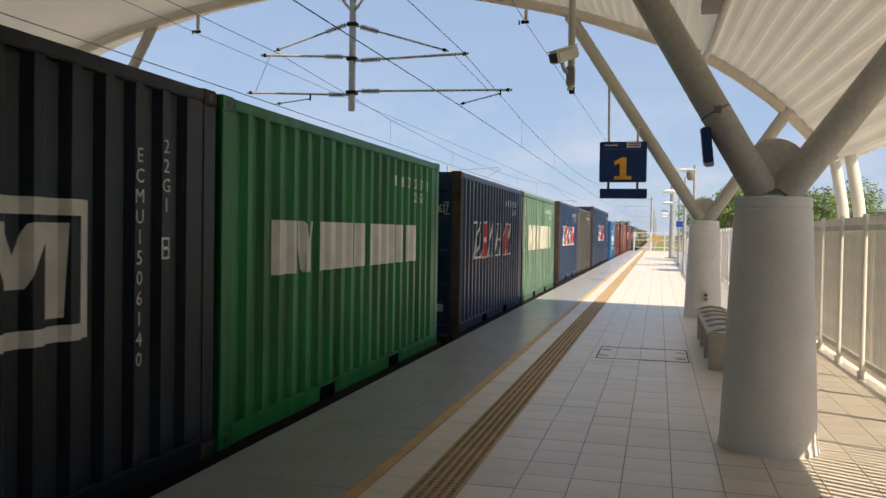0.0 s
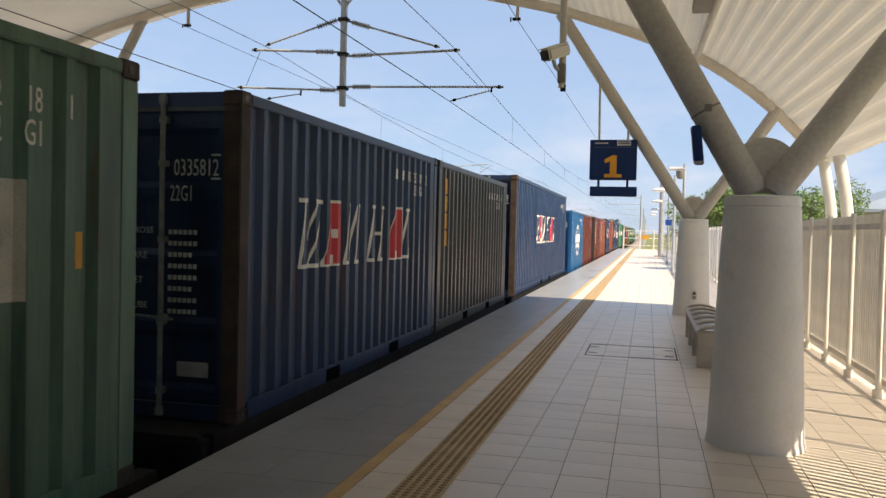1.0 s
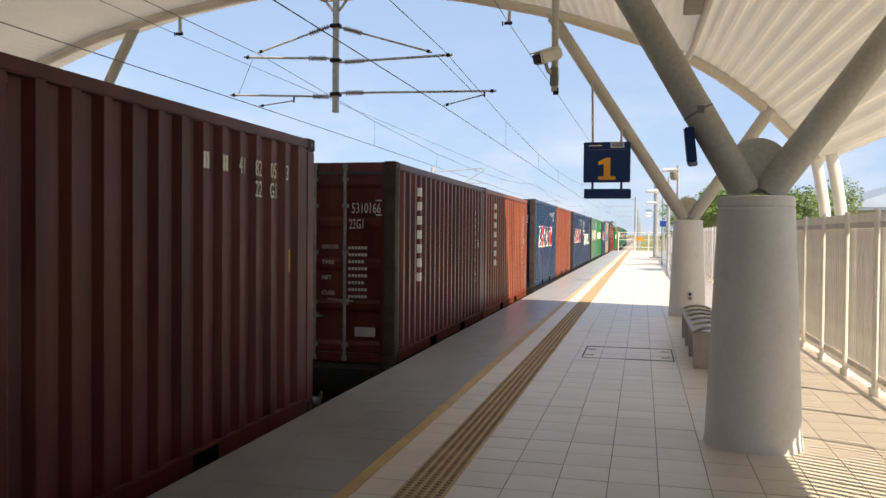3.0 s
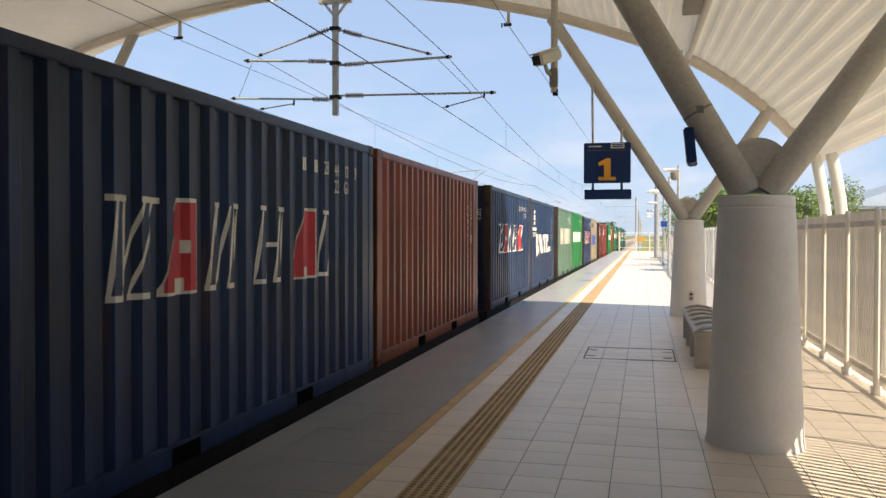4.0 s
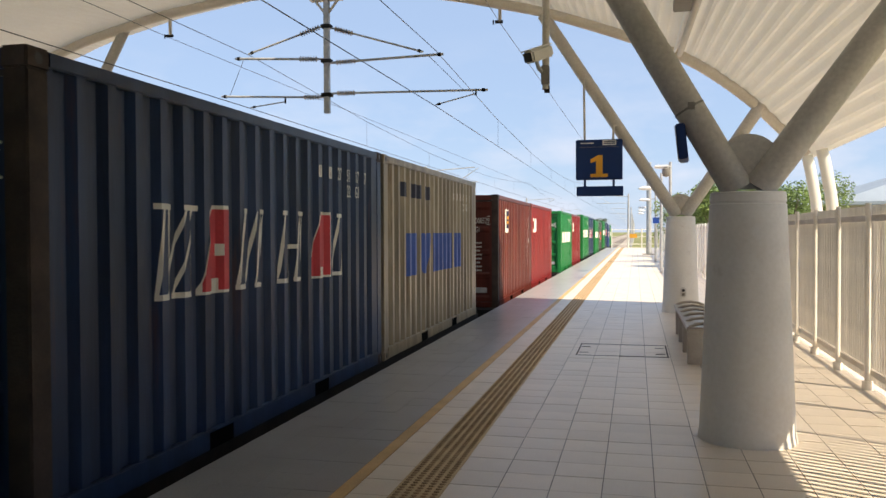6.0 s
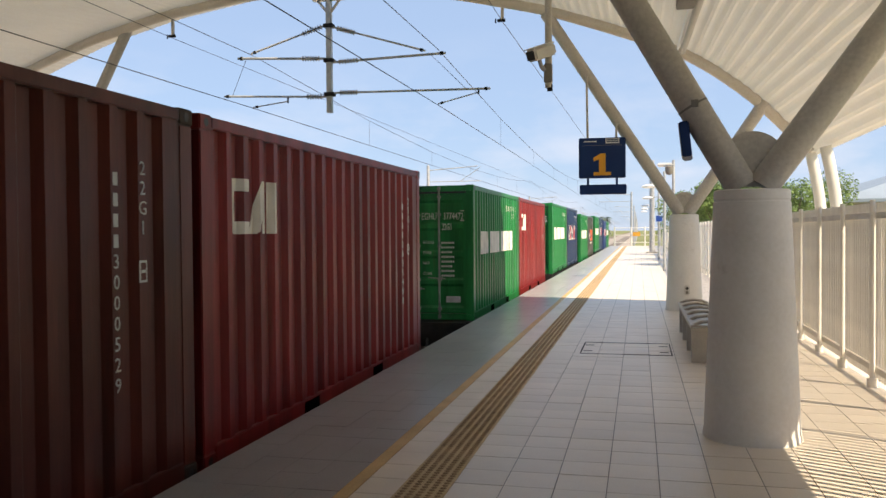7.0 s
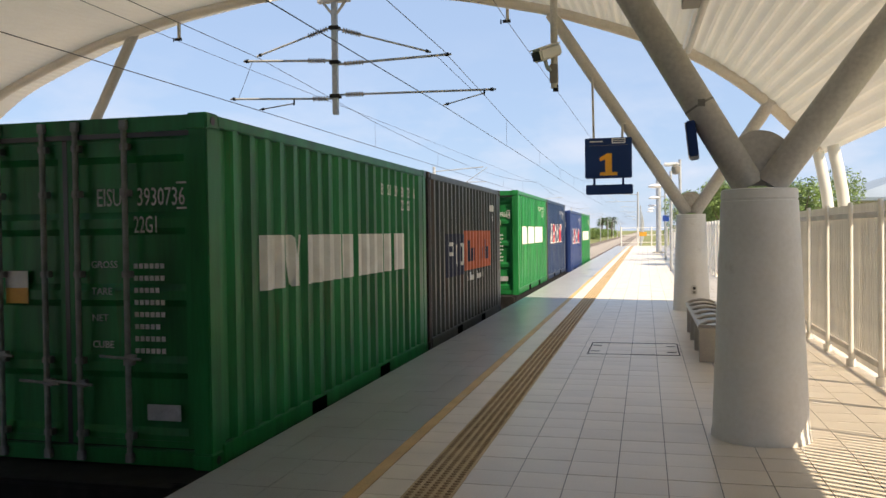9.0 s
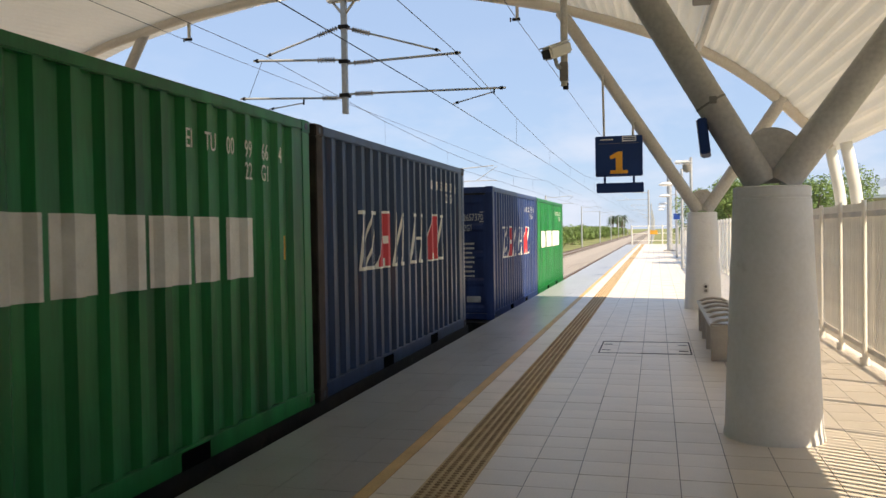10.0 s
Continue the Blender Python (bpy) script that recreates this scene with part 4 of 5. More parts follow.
for k, (s, colour, kind, code, label) in enumerate(BOXES):
    L, H = (12.192, 2.896) if kind == "outline_word" and s == 39.83 else (6.058, 2.591)
    TRAIN.append((container(s, L, H, colour, kind, code, label), s, FLOOR[k]))

# flat wagons under them
wheel_me = Shape().tube((-0.06, 0, 0), (0.06, 0, 0), 0.42, n=28).tube((0.06, 0, 0), (0.085, 0, 0), 0.12, n=16).mesh("wheel", True)
axle_me = Shape().tube((-0.62, 0, 0), (0.62, 0, 0), 0.07, n=12).mesh("axle", True)


def wagon(length):
    ob = thing("flat_wagon", "grimy black container flat wagon", "wagon", group="wagons of the train")
    part("side_sill", Shape().box(-0.17, -0.025, 0.1, length - 0.1, -0.30, 0.0, 0.006), dark_steel, ob)
    part("side_sill", Shape().box(-W + 0.03, -W + 0.17, 0.1, length - 0.1, -0.30, 0.0, 0.006), dark_steel, ob)
    part("centre_sill", Shape().box(-W / 2 - 0.2, -W / 2 + 0.2, 0, length, -0.42, -0.03, 0.01), dark_steel, ob)
    cross = Shape()
    y = 0.15
    while y < length - 0.2:
        cross.box(-W + 0.16, -0.16, y, y + 0.16, -0.26, -0.03)
        y += 1.35
    tagged(part("cross_beams", cross, dark_steel, ob), kind="stuff")
    part("end_deck", Shape().box(-W + 0.1, -0.1, 0.0, 0.9, -0.035, -0.006, 0.004), dark_steel, ob)
    part("buffer_beam", Shape().box(-W + 0.05, -0.05, -0.02, 0.12, -0.36, -0.03, 0.01), dark_steel, ob)
    part("coupler", Shape().box(-W / 2 - 0.12, -W / 2 + 0.12, -0.42, 0.02, -0.38, -0.14, 0.03), dark_steel, ob)
    part("brake_hose", Shape().path([(-W / 2 + 0.4, 0.0, -0.3), (-W / 2 + 0.42, -0.15, -0.45), (-W / 2 + 0.3, -0.32, -0.5)], 0.025, 8), black_plastic, ob)
    for cy in (1.9, length - 1.9):
        bg = part("bogie", Shape().box(-W / 2 - 0.85, -W / 2 - 0.7, cy - 1.15, cy + 1.15, -0.66, -0.42, 0.03).box(-W / 2 + 0.7, -W / 2 + 0.85, cy - 1.15, cy + 1.15, -0.66, -0.42, 0.03)
                  .box(-W / 2 - 0.8, -W / 2 + 0.8, cy - 0.2, cy + 0.2, -0.6, -0.4, 0.02), dark_steel, ob)
        for a in (-0.85, 0.85):
            part("axle", axle_me, dark_steel, bg, at=pose(-W / 2, cy + a, RAIL_TOP - BOTTOM + 0.42))
            for x in (-0.535, 0.535):
                part("wheel", wheel_me, rusty, bg, at=pose(-W / 2 + x, cy + a, RAIL_TOP - BOTTOM + 0.42))
    return ob


starts = [0, 2, 4, 6, 8, 10] + list(range(11, 35, 2))
proto = {}
for w, i in enumerate(starts):
    s = BOXES[i][0]
    e = s + (12.192 if i == 10 else BOXES[i + 1][0] - s + 6.058)
    length = round(e - s + 0.8, 1)
    if length not in proto:
        proto[length] = wagon(length)
        ob = proto[length]
    else:
        ob = copy_thing(proto[length], Matrix())
    TRAIN.append((ob, s - 0.4, FLOOR[i]))


# ---- overhead line ----
MY = 17.35
mast = thing("catenary_drop_post", "grey steel drop post with insulated cantilever arms over the tracks", "catenary mast")
part("post", Shape().box(-6.78, -6.66, MY - 0.06, MY + 0.06, 4.22, 6.86, 0.008), galv, mast, "galvanised square post")
part("head_bracket", Shape().box(-7.1, -6.35, MY - 0.08, MY + 0.08, 6.72, 6.86, 0.01).tube((-7.0, MY, 6.75), (-6.72, MY, 6.4), 0.03).tube((-6.44, MY, 6.75), (-6.72, MY, 6.4), 0.03), tube_paint, mast)


def insulator(p, q, parent):
    """Ribbed porcelain rod on the arm between p and q."""
    p, q = Vector(p), Vector(q)
    d = (q - p).normalized()
    s = Shape().tube(p, q, 0.022, n=10)
    n = int((q - p).length / 0.06)
    for i in range(n):
        c = p.lerp(q, (i + 0.5) / n)
        s.tube(c - d * 0.012, c + d * 0.012, 0.062, 0.04, n=14)
    part("insulator", s, porcelain, parent, "ribbed porcelain insulator", smooth=True)


def arm(name, p, q, r, ins=(0.08, 0.3)):
    p, q = Vector((p[0], MY, p[1])), Vector((q[0], MY, q[1]))
    a = part(name, Shape().tube(p, q, r, n=10), galv, mast, smooth=True)
    if ins:
        insulator(p.lerp(q, ins[0]), p.lerp(q, ins[1]), a)
    part("clamp", Shape().tube(q - (q - p).normalized() * 0.12, q - (q - p).normalized() * 0.06, r + 0.015, n=10), dark_steel, a)
    return a


arm("top_tie", (-6.66, 6.13), (-4.5, 5.47), 0.022, (0.06, 0.26))
arm("bracket_tube", (-6.66, 5.34), (-4.05, 5.40), 0.028, (0.06, 0.24))
arm("registration_tube", (-6.66, 4.66), (-3.08, 4.59), 0.024, (0.05, 0.17))
arm("top_tie", (-6.78, 6.18), (-8.62, 5.64), 0.022, (0.06, 0.32))
arm("bracket_tube", (-6.78, 5.43), (-8.95, 5.55), 0.028, (0.08, 0.28))
arm("registration_tube", (-6.78, 4.58), (-9.3, 4.70), 0.024, (0.05, 0.2))
arm("steady_arm", (-3.34, 4.52), (-4.235, 4.31), 0.014, None)
arm("steady_arm", (-7.72, 4.52), (-8.58, 4.42), 0.014, None)
part("link", Shape().tube((-3.33, MY, 4.62), (-3.34, MY, 4.48), 0.02), dark_steel, mast)
part("link", Shape().tube((-7.72, MY, 4.62), (-7.73, MY, 4.48), 0.02), dark_steel, mast)
part("drop_rod", Shape().tube((-8.75, MY, 5.5), (-9.1, MY, 4.7), 0.006, n=5), wire_mat, mast)
part("drop_rod", Shape().tube((-4.4, MY, 5.4), (-3.6, MY, 4.6), 0.006, n=5), wire_mat, mast)
for z in (6.15, 5.38, 4.63):
    part("pole_clamp", Shape().box(-6.83, -6.61, MY - 0.1, MY + 0.1, z - 0.04, z + 0.04, 0.006), dark_steel, mast)


def line(name, label, pts, r):
    w = thing(name, label, "wire", group="overhead wires")
    part("strand", Shape().path([Vector(p) for p in pts], r, 6), wire_mat, w)
    return w


def span(x, z, sag):
    """Points of a wire along the line, hung every 50 m from the drop post on, sagging between."""
    pts = [(x, MY - 27, z)]
    for k in range(9):
        y0 = MY + 50 * k
        pts += [(x, y0 + 50 * i / 6, z - sag * 4 * (i / 6) * (1 - i / 6)) for i in range(6)]
    return pts


for x, zc, zm in ((-4.235, 4.29, 5.50), (-8.58, 4.40, 5.60)):
    line("contact_wire", "thin dark contact wire above the track", [(x - 0.3, MY - 50, zc)] + [(x - 0.3 * (k % 2), MY + 50 * k, zc) for k in range(9)], 0.009)
    cat = line("messenger_wire", "thin dark messenger wire with droppers", span(x, zm, 0.75), 0.008)
    dr = Shape()
    for k in range(4):
        for i in range(1, 6):
            u = i / 6
            y = MY + 50 * k + 50 * u
            dr.tube((x, y, zc), (x, y, zm - 0.75 * 4 * u * (1 - u)), 0.004, n=4)
    tagged(part("dropper_set", dr, wire_mat, cat), kind="stuff")
line("earth_wire", "thin dark wire through a hanger under the canopy edge", [(-2.74, -6, 5.95), (-2.74, 16.9, 5.88), (-1.6, 90, 5.6)], 0.007)
line("earth_wire", "thin dark wire from a canopy hanger to the cantilever", [(-10.6, -6, 6.3), (-10.33, 16.9, 6.0), (-7.8, 90, 5.2)], 0.007)
for x, z, r in ((-10.33, 6.05, 6.6), (-2.74, 5.9, 6.38)):
    hg = thing("wire_hanger", "short steel hanger with a wire clamp under the canopy", "hanger", group="wire hangers")
    part("rod", Shape().box(x - 0.03, x + 0.03, 16.87, 16.93, z, r, 0.005), tube_paint, hg)
    part("clamp", Shape().tube((x - 0.1, 16.9, z), (x + 0.06, 16.9, z), 0.035).tube((x - 0.14, 16.9, z + 0.04), (x - 0.14, 16.9, z - 0.05), 0.015), dark_steel, hg)

far_mast = thing("catenary_mast", "slim grey railway mast with a cantilever arm", "catenary mast", group="far masts")
part("pole", Shape().tube((0, 0, -1.6), (0, 0, 5.6), 0.13, 0.09, n=12), galv, far_mast, smooth=True)
part("cantilever", Shape().tube((0, 0, 5.3), (-3.1, 0, 5.5), 0.03).tube((0, 0, 4.6), (-3.3, 0, 4.6), 0.025).tube((-2.0, 0, 4.6), (-3.3, 0, 5.45), 0.02), galv, far_mast)
far_mast.matrix_basis = pose(-0.78, 90, 0)
for y in (140, 190, 240, 290, 340, 390, 440):
    copy_thing(far_mast, pose(-0.78, y, 0))
for y in (49, 97, 145, 193, 241, 289, 337, 385, 433):
    copy_thing(far_mast, pose(-12.6, y, 0, 0, 0, 180))

# ---- things on the platform ----
sign = thing("platform_number_sign", "navy hanging platform sign with a yellow figure one", "sign")
SY = 16.3
part("panel", Shape().box(-1.144, -0.251, SY - 0.07, SY + 0.07, 2.56, 3.34, 0.015), sign_navy, sign)
part("lower_panel", Shape().box(-1.13, -0.236, SY - 0.05, SY + 0.05, 2.245, 2.435, 0.012), sign_navy, sign)
for x in (-0.97, -0.42):
    part("link_rod", Shape().box(x - 0.022, x + 0.022, SY - 0.02, SY + 0.02, 2.43, 2.57), sign_navy, sign)
part("hanger_pole", Shape().tube((-0.975, SY, 3.33), (-0.992, SY, 4.55), 0.022), tube_paint, sign, smooth=True)
part("hanger_pole", Shape().path([(-0.43, SY, 3.33), (-0.425, SY, 3.6), (-0.33, SY + 0.1, 3.63)], 0.022), tube_paint, sign, smooth=True)
one = Shape()
F1 = [(-0.755, 2.62), (-0.63, 2.62), (-0.63, 3.035), (-0.715, 3.035), (-0.865, 2.955), (-0.855, 2.885), (-0.755, 2.92)]
n = len(F1)
one.add([(x, y, z) for y in (SY - 0.0745, SY - 0.0705) for x, z in F1], [tuple(range(n)), tuple(range(2 * n - 1, n - 1, -1))] + [(i, n + i, n + (i + 1) % n, (i + 1) % n) for i in range(n)])
part("figure_one", one, sign_yellow, sign, "yellow figure one")
part("figure_foot", Shape().box(-0.86, -0.53, SY - 0.0755, SY - 0.0705, 2.61, 2.675), sign_yellow, sign)
part("logo_plate", Shape().box(-0.63, -0.37, SY - 0.076, SY - 0.07, 3.225, 3.325, 0.003), sign_white, sign)
part("logo_bar", Shape().box(-0.61, -0.39, SY - 0.079, SY - 0.0765, 3.25, 3.27).box(-0.61, -0.39, SY - 0.079, SY - 0.0765, 3.285, 3.305), sign_navy, sign)
part("caption_bar", Shape().box(-1.05, -0.8, SY - 0.074, SY - 0.0705, 3.26, 3.28), sign_white, sign)
part("panel_seam", Shape().box(-1.07, -0.32, SY - 0.0735, SY - 0.0705, 3.19, 3.195), box_grey, sign)

cctv = thing("cctv_camera", "off-white security camera on a hanging pole", "security camera")
CY = 10.5
part("pole", Shape().tube((-1.115, CY, 3.36), (-1.115, CY, 4.95), 0.045, n=16), tube_paint, cctv, smooth=True)
part("pole_cap", Shape().tube((-1.1, CY, 3.32), (-1.1, CY, 3.4), 0.035), dark_steel, cctv, smooth=True)
head = Shape()
bm = bmesh.new()
bmesh.ops.create_cube(bm, size=1, matrix=Matrix.Diagonal((0.17, 0.42, 0.155, 1)))
bmesh.ops.bevel(bm, geom=bm.edges[:], offset=0.025, segments=3, affect='EDGES')
bm.verts.index_update()
head.add([v.co for v in bm.verts], [[v.index for v in f.verts] for f in bm.faces])
bm.free()
head.box(-0.085, 0.085, -0.225, 0.2, 0.072, 0.085, 0.004)
TURN = pose(-1.19, CY - 0.16, 3.78, 20, 0, -34)
hd = part("housing", head, white_plastic, cctv, "off-white weatherproof housing", smooth=True, at=TURN)
part("lens_window", Shape().box(-0.062, 0.062, -0.222, -0.206, -0.058, 0.055, 0.004), black_plastic, hd)
part("swivel", Shape().tube((-1.23, CY - 0.12, 3.74), (-1.2, CY - 0.05, 3.62), 0.025).tube((-1.2, CY - 0.05, 3.62), (-1.12, CY - 0.02, 3.55), 0.03), galv, cctv, smooth=True)
part("wall_bracket", Shape().box(-1.17, -1.07, CY - 0.06, CY + 0.06, 3.42, 3.66, 0.01), box_grey, cctv)

speaker = thing("box_sign", "slim navy box sign clamped to a steel strut", "sign")
part("case", Shape().box(-0.035, 0.035, -0.2, 0.2, -0.13, 0.13, 0.008), sign_navy, speaker)
part("face", Shape().box(-0.041, -0.036, -0.19, 0.19, -0.12, 0.12), sign_white, speaker)
part("bracket", Shape().tube((0.03, 0.0, 0.08), (0.16, 0.0, 0.06), 0.015), dark_steel, speaker)
speaker.matrix_basis = pose(0.34, 6.45, 2.21, 0, -6, -4)

light = thing("linear_luminaire", "long cream linear light fitting under the roof", "light fixture")
part("body", Shape().path([(0.80, 16.1, lift(smooth_arch(7.8), 16.1) - 0.03), (0.79, 9, lift(smooth_arch(7.79), 9) - 0.03), (0.78, 4, lift(smooth_arch(7.78), 4) - 0.03)], 0.055, 12), tube_paint, light, smooth=True)
part("diffuser", Shape().path([(0.71, 16.0, lift(smooth_arch(7.71), 16) - 0.03), (0.70, 9, lift(smooth_arch(7.7), 9) - 0.03), (0.69, 4, lift(smooth_arch(7.69), 4) - 0.03)], 0.03, 8), glow, light, smooth=True)
loud = thing("ceiling_loudspeaker", "square grey loudspeaker box under the roof", "loudspeaker")
zl = lift(smooth_arch(7.6), 11.4)
part("case", Shape().box(0.5, 0.74, 11.1, 11.9, zl - 0.12, zl + 0.02, 0.01), box_grey, loud)

bench = thing("bench", "stainless steel platform bench with curved dividers", "bench")
for y in (9.93, 10.9, 11.9, 12.8):
    part("support", Shape().box(0.585, 0.98, y, y + 0.06, 0.0, 0.41, 0.006), stainless, bench, "stainless sheet support")
seat = Shape().box(0.585, 1.02, 9.85, 12.95, 0.425, 0.445, 0.004)
seat.box(0.57, 0.592, 9.83, 12.97, 0.40, 0.452, 0.006).box(1.01, 1.03, 9.83, 12.97, 0.40, 0.45, 0.006)
part("seat", seat, stainless, bench, "perforated stainless seat")
for i in range(6):
    y = 9.9 + 0.6 * i
    pts = [(0.6, y, 0.44), (0.68, y, 0.475), (0.8, y, 0.49), (0.92, y, 0.475), (1.0, y, 0.44)]
    part("divider", Shape().path(pts, 0.02, 8), stainless, bench, smooth=True)

call = thing("call_point", "small beige call point box on the column", "call point")
part("case", Shape().box(0.82, 0.92, 16.06, 16.13, 0.31, 0.5, 0.02), white_plastic, call)
part("button", Shape().tube((0.87, 16.055, 0.44), (0.87, 16.065, 0.44), 0.028), black_plastic, call)
part("grille", Shape().box(0.845, 0.895, 16.054, 16.062, 0.34, 0.39), box_grey, call)

hatch = thing("floor_hatch", "tiled access hatch with a dark metal rim in the paving", "hatch")
HX0, HX1, HY0, HY1 = -0.735, 0.395, 10.42, 11.5
rim = Shape()
for a in ((HX0, HX1, HY0, HY0 + 0.018), (HX0, HX0 + 0.014, HY0, HY1), (HX1 - 0.014, HX1, HY0, HY1), (HX0, HX1, HY1 - 0.012, HY1)):
    rim.box(a[0], a[1], a[2], a[3], -0.006, 0.0035)
part("rim", rim, dark_steel, hatch, "dark metal rim")
for x in (HX0 + 0.03, HX1 - 0.15):
    for y in (HY0 + 0.25, HY1 - 0.3):
        part("key_slot", Shape().box(x, x + 0.11, y, y + 0.03, -0.004, 0.003), dark_steel, hatch)

# ---- lamp posts and the platform's far end ----
lamp = thing("platform_lamp_post", "slim grey lamp post with a white flat lamp head", "street lamp", group="platform lamps")
part("pole", Shape().tube((0, 0, 0), (0, 0, 3.75), 0.055, 0.045, n=12), galv, lamp, smooth=True)
part("arm", Shape().tube((0, 0, 3.25), (-0.45, 0, 3.2), 0.025), galv, lamp, smooth=True)
part("lamp_head", Shape().lathe(-0.55, 0, [(0.1, 3.12), (0.27, 3.15), (0.29, 3.19), (0.2, 3.25), (0.05, 3.28)], 20), sign_white, lamp, "white flat lamp head", smooth=True)
lamp.matrix_basis = pose(0.93, 32.1, 0)
for y in (43.6, 57.5, 66, 76):
    copy_thing(lamp, pose(0.98, y, 0))
dome = thing("dome_camera_post", "grey post with a white dome camera and speaker", "security camera")
part("pole", Shape().tube((1.06, 27, 0), (1.06, 27, 3.75), 0.045, n=12), galv, dome, smooth=True)
part("shade", Shape().box(0.55, 1.05, 26.85, 27.15, 3.55, 3.66, 0.04), sign_white, dome)
part("dome", Shape().lathe(0.93, 26.9, [(0.02, 3.27), (0.1, 3.3), (0.13, 3.4), (0.13, 3.52), (0.05, 3.56)], 20), box_grey, dome, smooth=True)
tall = thing("utility_mast", "thick grey steel mast beside the platform", "mast")
part("pole", Shape().tube((0.85, 57, 0.0), (0.85, 57, 6.2), 0.18, 0.15, n=18), galv, tall, smooth=True)
part("base_plate", Shape().box(0.45, 1.25, 56.6, 57.4, 0.0, 0.06, 0.01), raw_concrete, tall)
bsign = thing("blue_sign", "small blue sign on a lamp post", "sign")
part("panel", Shape().box(0.84, 1.16, 43.4, 43.46, 1.97, 2.27, 0.01), sign_blue, bsign)

endf = thing("end_gate", "white tubular end barrier at the platform's end", "gate")
for x in (-2.3, -0.75, 0.55, 2.0):
    part("post", Shape().tube((x, 81.5, 0), (x, 81.5, 1.85), 0.06, n=10), leg_paint, endf, smooth=True)
for z in (0.35, 1.05, 1.75):
    part("bar", Shape().tube((-2.3, 81.5, z), (2.2, 81.5, z), 0.03, n=8), leg_paint, endf, smooth=True)
part("notice", Shape().box(-0.6, 0.1, 81.40, 81.44, 0.95, 1.35, 0.01), yellow_ink, endf, "yellow notice board")


# ---- vegetation and far buildings ----
def leaf_cloud(s, centres, count, size, rg):
    for i in range(count):
        c, r = centres[rg.randrange(len(centres))]
        d = Vector((rg.gauss(0, 1), rg.gauss(0, 1), rg.gauss(0, 1))).normalized() * r * rg.uniform(0.55, 1.05)
        p = Vector(c) + Vector((d.x, d.y, d.z * 0.75))
        a = Vector((rg.gauss(0, 1), rg.gauss(0, 1), rg.gauss(0, 0.6))).normalized() * size * rg.uniform(0.6, 1.4)
        b = a.cross(Vector((rg.gauss(0, 1), rg.gauss(0, 1), rg.gauss(0, 1)))).normalized() * size * 0.5
        s.add([p - a, p + b * 0.6, p + a, p - b * 0.6], [(0, 1, 2, 3)])


def tree(seed, height, spread, leaf=0.085, count=9500):
    rg = random.Random(seed)
    ob = thing("broadleaf_tree", "leafy green tree behind the fence", "tree", group="trees behind the fence")
    tr = Shape().tube((0, 0, 0), (0.1, 0.05, height * 0.5), 0.16, 0.1, n=9)
    cs = []
    for i in range(16):
        a = rg.uniform(0, 6.28)
        r = spread * rg.uniform(0.1, 0.85)
        c = (r * math.cos(a), r * math.sin(a), height * rg.uniform(0.45, 0.92))
        tr.tube((0.08, 0.04, height * rg.uniform(0.3, 0.5)), c, 0.06, 0.015, n=6)
        cs.append((c, spread * rg.uniform(0.22, 0.42)))
    part("trunk", tr, bark_mat, ob, "grey-brown trunk with limbs")
    s = Shape()
    leaf_cloud(s, cs, count, leaf, rg)
    part("crown", s, leaf_mat, ob, "irregular green crown")
    return ob


t1 = tree(11, 5.0, 2.3)
t1.matrix_basis = pose(5.3, 33, -1.75)
t2 = tree(12, 5.6, 2.6)
t2.matrix_basis = pose(6.3, 37, -1.7)
for k, (x, y, z, r) in enumerate(((3.9, 37, -1.6, 40), (3.4, 43, -1.9, 100), (5.2, 44, -1.4, 200), (3.6, 52, -1.2, 20), (5.6, 50, -1.6, 80), (4.4, 62, -1.2, 300), (6.5, 56, -1.0, 10), (4.8, 75, -1.2, 130))):
    copy_thing(t1 if k % 2 else t2, pose(x, y, z, 0, 0, r))


def shrub(seed):
    rg = random.Random(seed)
    ob = thing("shrub_clump", "dense green roadside shrubs", "shrub", group="shrubs beyond the tracks")
    cs = [((rg.uniform(-5, 5), rg.uniform(-7, 7), rg.uniform(0.5, 3.0)), rg.uniform(0.8, 1.7)) for _ in range(26)]
    st = Shape()
    for c, r in cs:
        st.tube((c[0] * 0.8, c[1] * 0.8, 0), c, 0.05, 0.02, n=5)
    part("stems", st, bark_mat, ob)
    s = Shape()
    leaf_cloud(s, cs, 4200, 0.28, rg)
    part("foliage", s, leaf_mat, ob)
    return ob


s1, s2 = shrub(21), shrub(22)
s1.matrix_basis = pose(-26, 118, -1.6)
s2.matrix_basis = pose(-24, 136, -1.6)
rg = random.Random(8)
for i in range(34):
    y = 100 + 11 * i
    copy_thing((s1, s2)[i % 2], pose(-21 - rg.uniform(0, 7), y + rg.uniform(-4, 4), -1.6 + rg.uniform(-0.4, 0.5), 0, 0, rg.uniform(0, 360)))
for i in range(10):
    copy_thing((s1, s2)[i % 2], pose(14 + rg.uniform(0, 12), 120 + 26 * i, -1.8, 0, 0, rg.uniform(0, 360)))


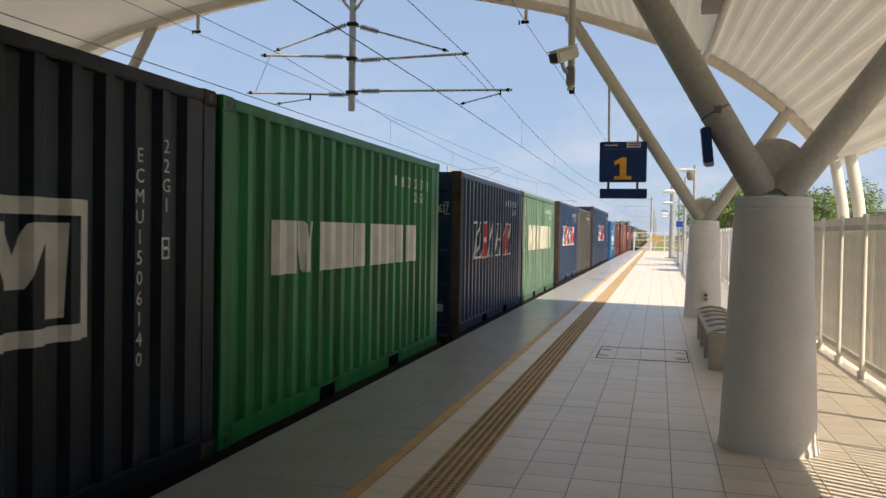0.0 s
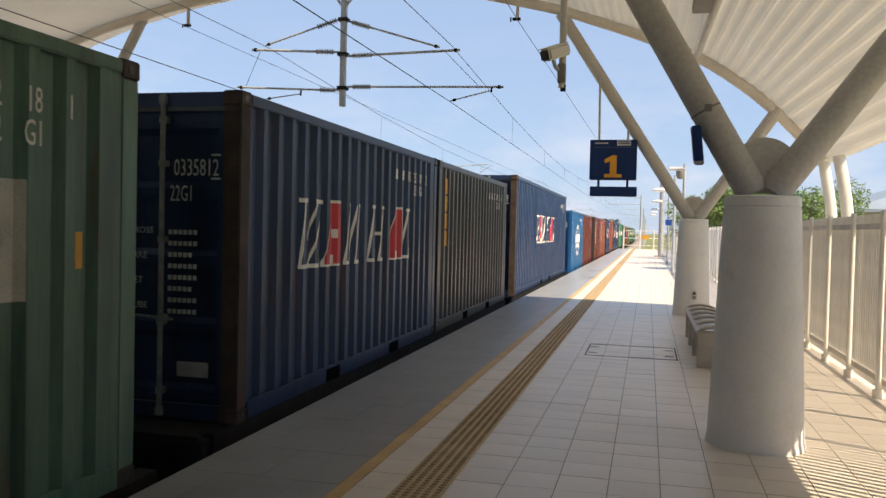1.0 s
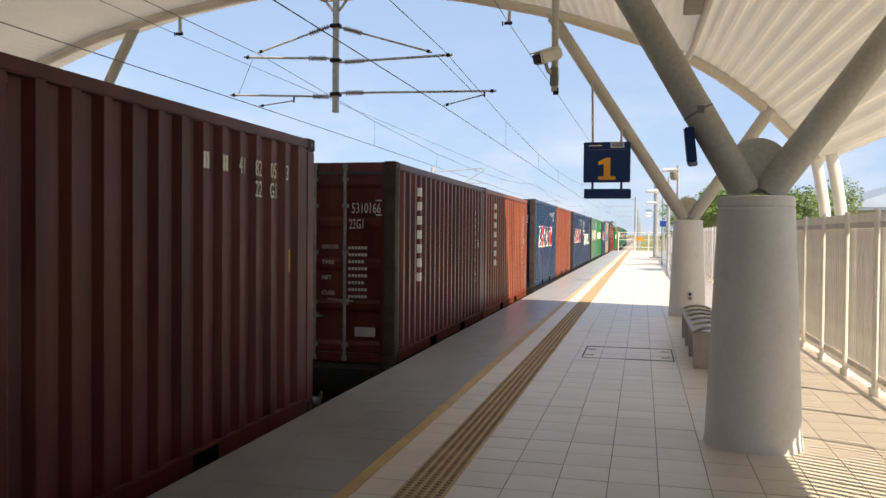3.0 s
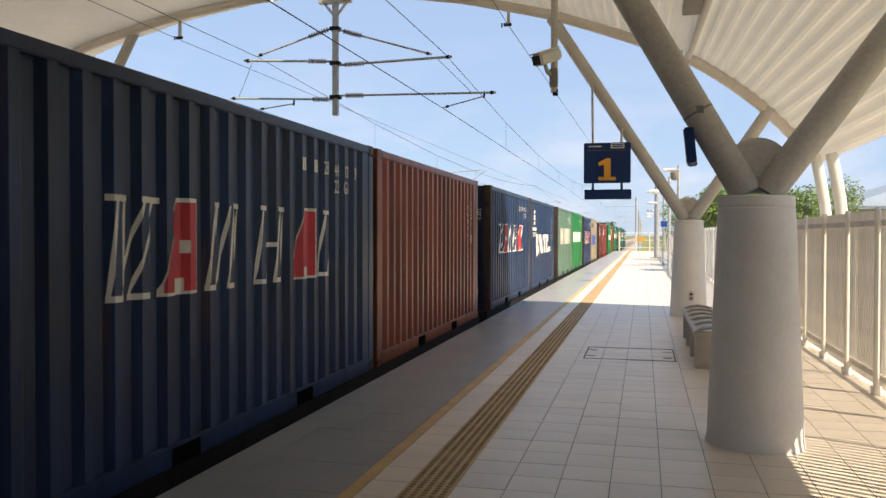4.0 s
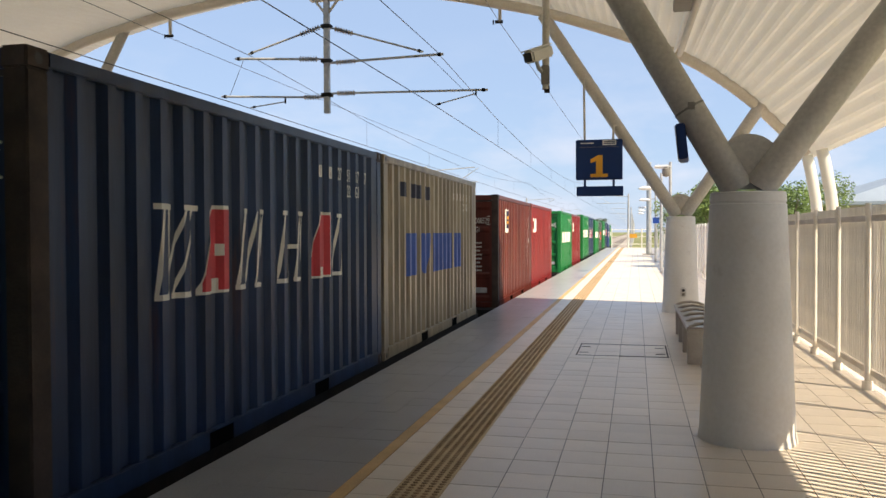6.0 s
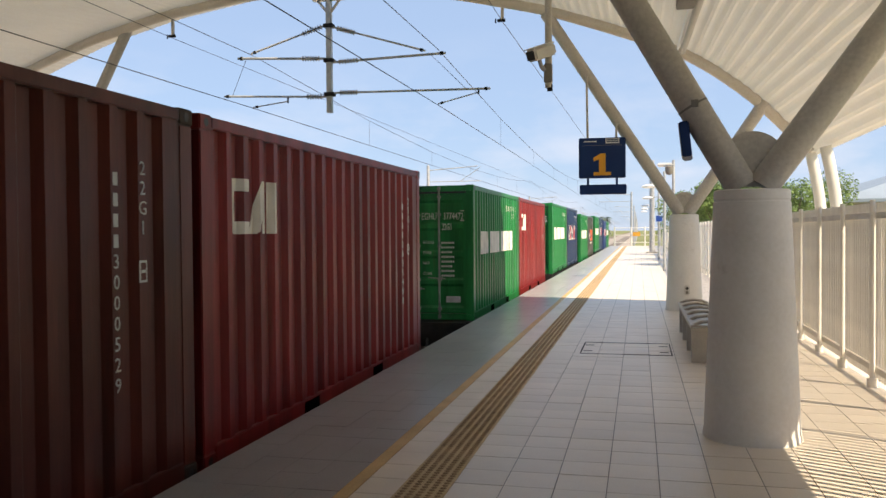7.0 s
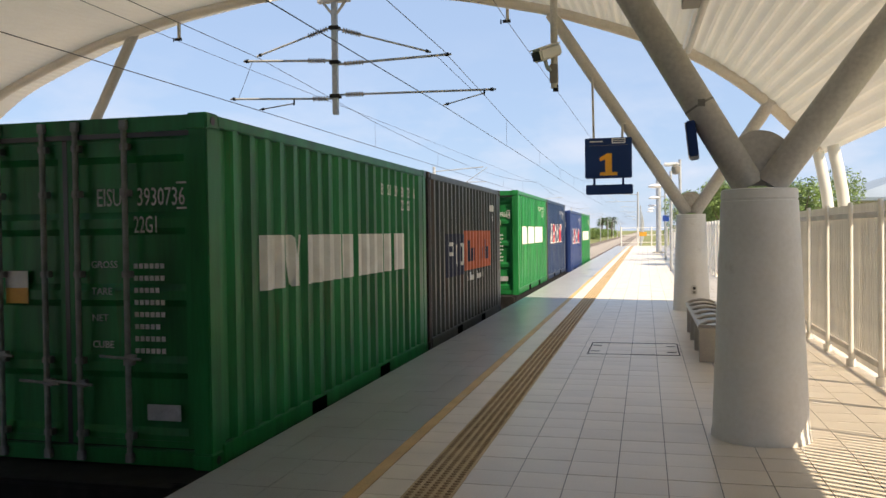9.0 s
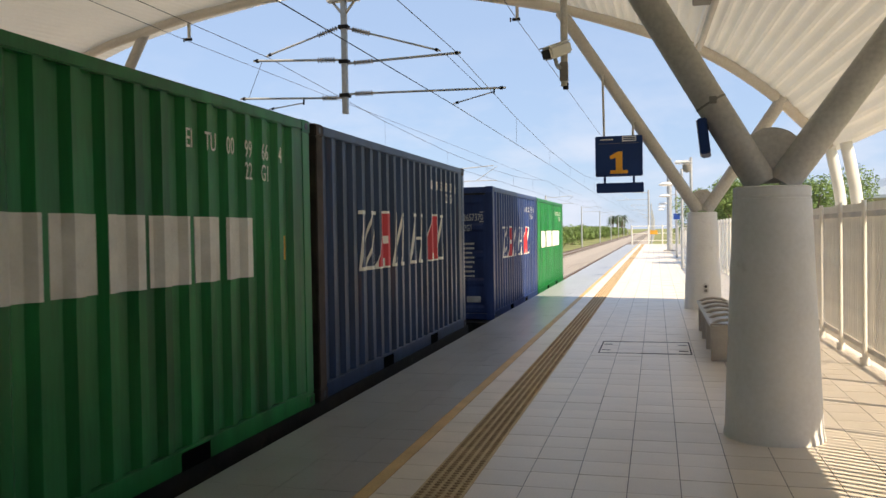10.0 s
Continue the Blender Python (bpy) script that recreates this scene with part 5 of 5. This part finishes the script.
def palm(seed):
    rg = random.Random(seed)
    ob = thing("palm_tree", "tall distant palm tree with drooping fronds", "tree", group="distant palms")
    pts = [(0, 0, 0), (0.15, 0, 3), (0.4, 0, 6), (0.5, 0, 8.5)]
    part("trunk", Shape().path(pts, 0.16, 8), bark_mat, ob)
    s = Shape()
    for i in range(18):
        a = rg.uniform(0, 6.28)
        e = rg.uniform(-0.3, 0.9)
        u = Vector((math.cos(a), math.sin(a), 0))
        side = Vector((-u.y, u.x, 0))
        last = None
        for k in range(7):
            q = k / 6
            p = Vector((0.5, 0, 8.5)) + u * (3.0 * q) + Vector((0, 0, 3.0 * q * e - 2.2 * q * q))
            w = 0.38 * (1 - q) ** 0.6 + 0.03
            cur = (p - side * w - Vector((0, 0, w * 0.6)), p, p + side * w - Vector((0, 0, w * 0.6)))
            if last:
                s.add([*last, *cur], [(0, 1, 4, 3), (1, 2, 5, 4)])
            last = cur
    part("fronds", s, palm_mat, ob)
    return ob


p1 = palm(31)
p1.matrix_basis = pose(-15, 380, -1.6)
for i in range(16):
    y = 380 + 16 * i
    copy_thing(p1, pose(-0.036 * y - rg.uniform(0, 6), y, -2.4 + rg.uniform(-1.5, 1.2), 0, 0, rg.uniform(0, 360)))

hall = thing("low_building", "low cream building with a blue-grey sheet roof", "building")
part("wall", Shape().box(9.5, 26, 42, 60, -1.6, 2.9), hall_wall, hall)
rf = Shape().add([(8.9, 41, 2.9), (27, 41, 2.9), (27, 61, 2.9), (8.9, 61, 2.9), (15, 46, 4.8), (21, 46, 4.8), (21, 56, 4.8), (15, 56, 4.8),
                  (8.9, 41, 2.75), (27, 41, 2.75), (27, 61, 2.75), (8.9, 61, 2.75)],
                 [(0, 1, 5, 4), (1, 2, 6, 5), (2, 3, 7, 6), (3, 0, 4, 7), (4, 5, 6, 7), (8, 9, 1, 0), (9, 10, 2, 1), (10, 11, 3, 2), (11, 8, 0, 3), (11, 10, 9, 8)])
part("roof", rf, hall_roof, hall)
for i in range(4):
    w = part("window", Shape().box(10.6 + i * 3.8, 12.6 + i * 3.8, 41.94, 41.99, 0.6, 1.9), black_plastic, hall)
    part("frame", Shape().box(10.5 + i * 3.8, 12.7 + i * 3.8, 41.9, 41.96, 1.9, 2.0).box(10.5 + i * 3.8, 12.7 + i * 3.8, 41.9, 41.96, 0.5, 0.6), sign_white, w)

# ---- paving pieces ----
for x, y, dz in pieces:
    part("tile", tile_me, tile_mat, platform, at=pose(x, y, dz))
dome_s = Shape()
part("tactile_bed", Shape().box(-1.416, -1.118, -3, P_END - 1, -0.006, 0.002), tactile_mat, platform, "ochre tactile strip")
for i in range(5):
    for j in range(6):
        cx, cy = 0.035 + 0.057 * i, 0.025 + 0.05 * j
        dome_s.add([(cx + r * math.cos(a) * sx, cy + r * math.sin(a) * 0.8, z) for r, z, sx in ((0.02, 0.002, 1), (0.015, 0.008, 1)) for a in (math.pi / 4 * q for q in range(8))],
                   [(q, (q + 1) % 8, 8 + (q + 1) % 8, 8 + q) for q in range(8)] + [tuple(range(8, 16))])
dome_me = dome_s.mesh("tactile_paver")
for j in range(-10, 270):
    part("tactile_stud_row", dome_me, stud_mat, platform, at=pose(-1.416, j * 0.3, 0))


# ---- what moves ----
def motions():
    for ob, s, z in TRAIN:
        walk(ob, [(t, pose(SIDE, s - gone, z)) for t, gone in WAY])


motions()
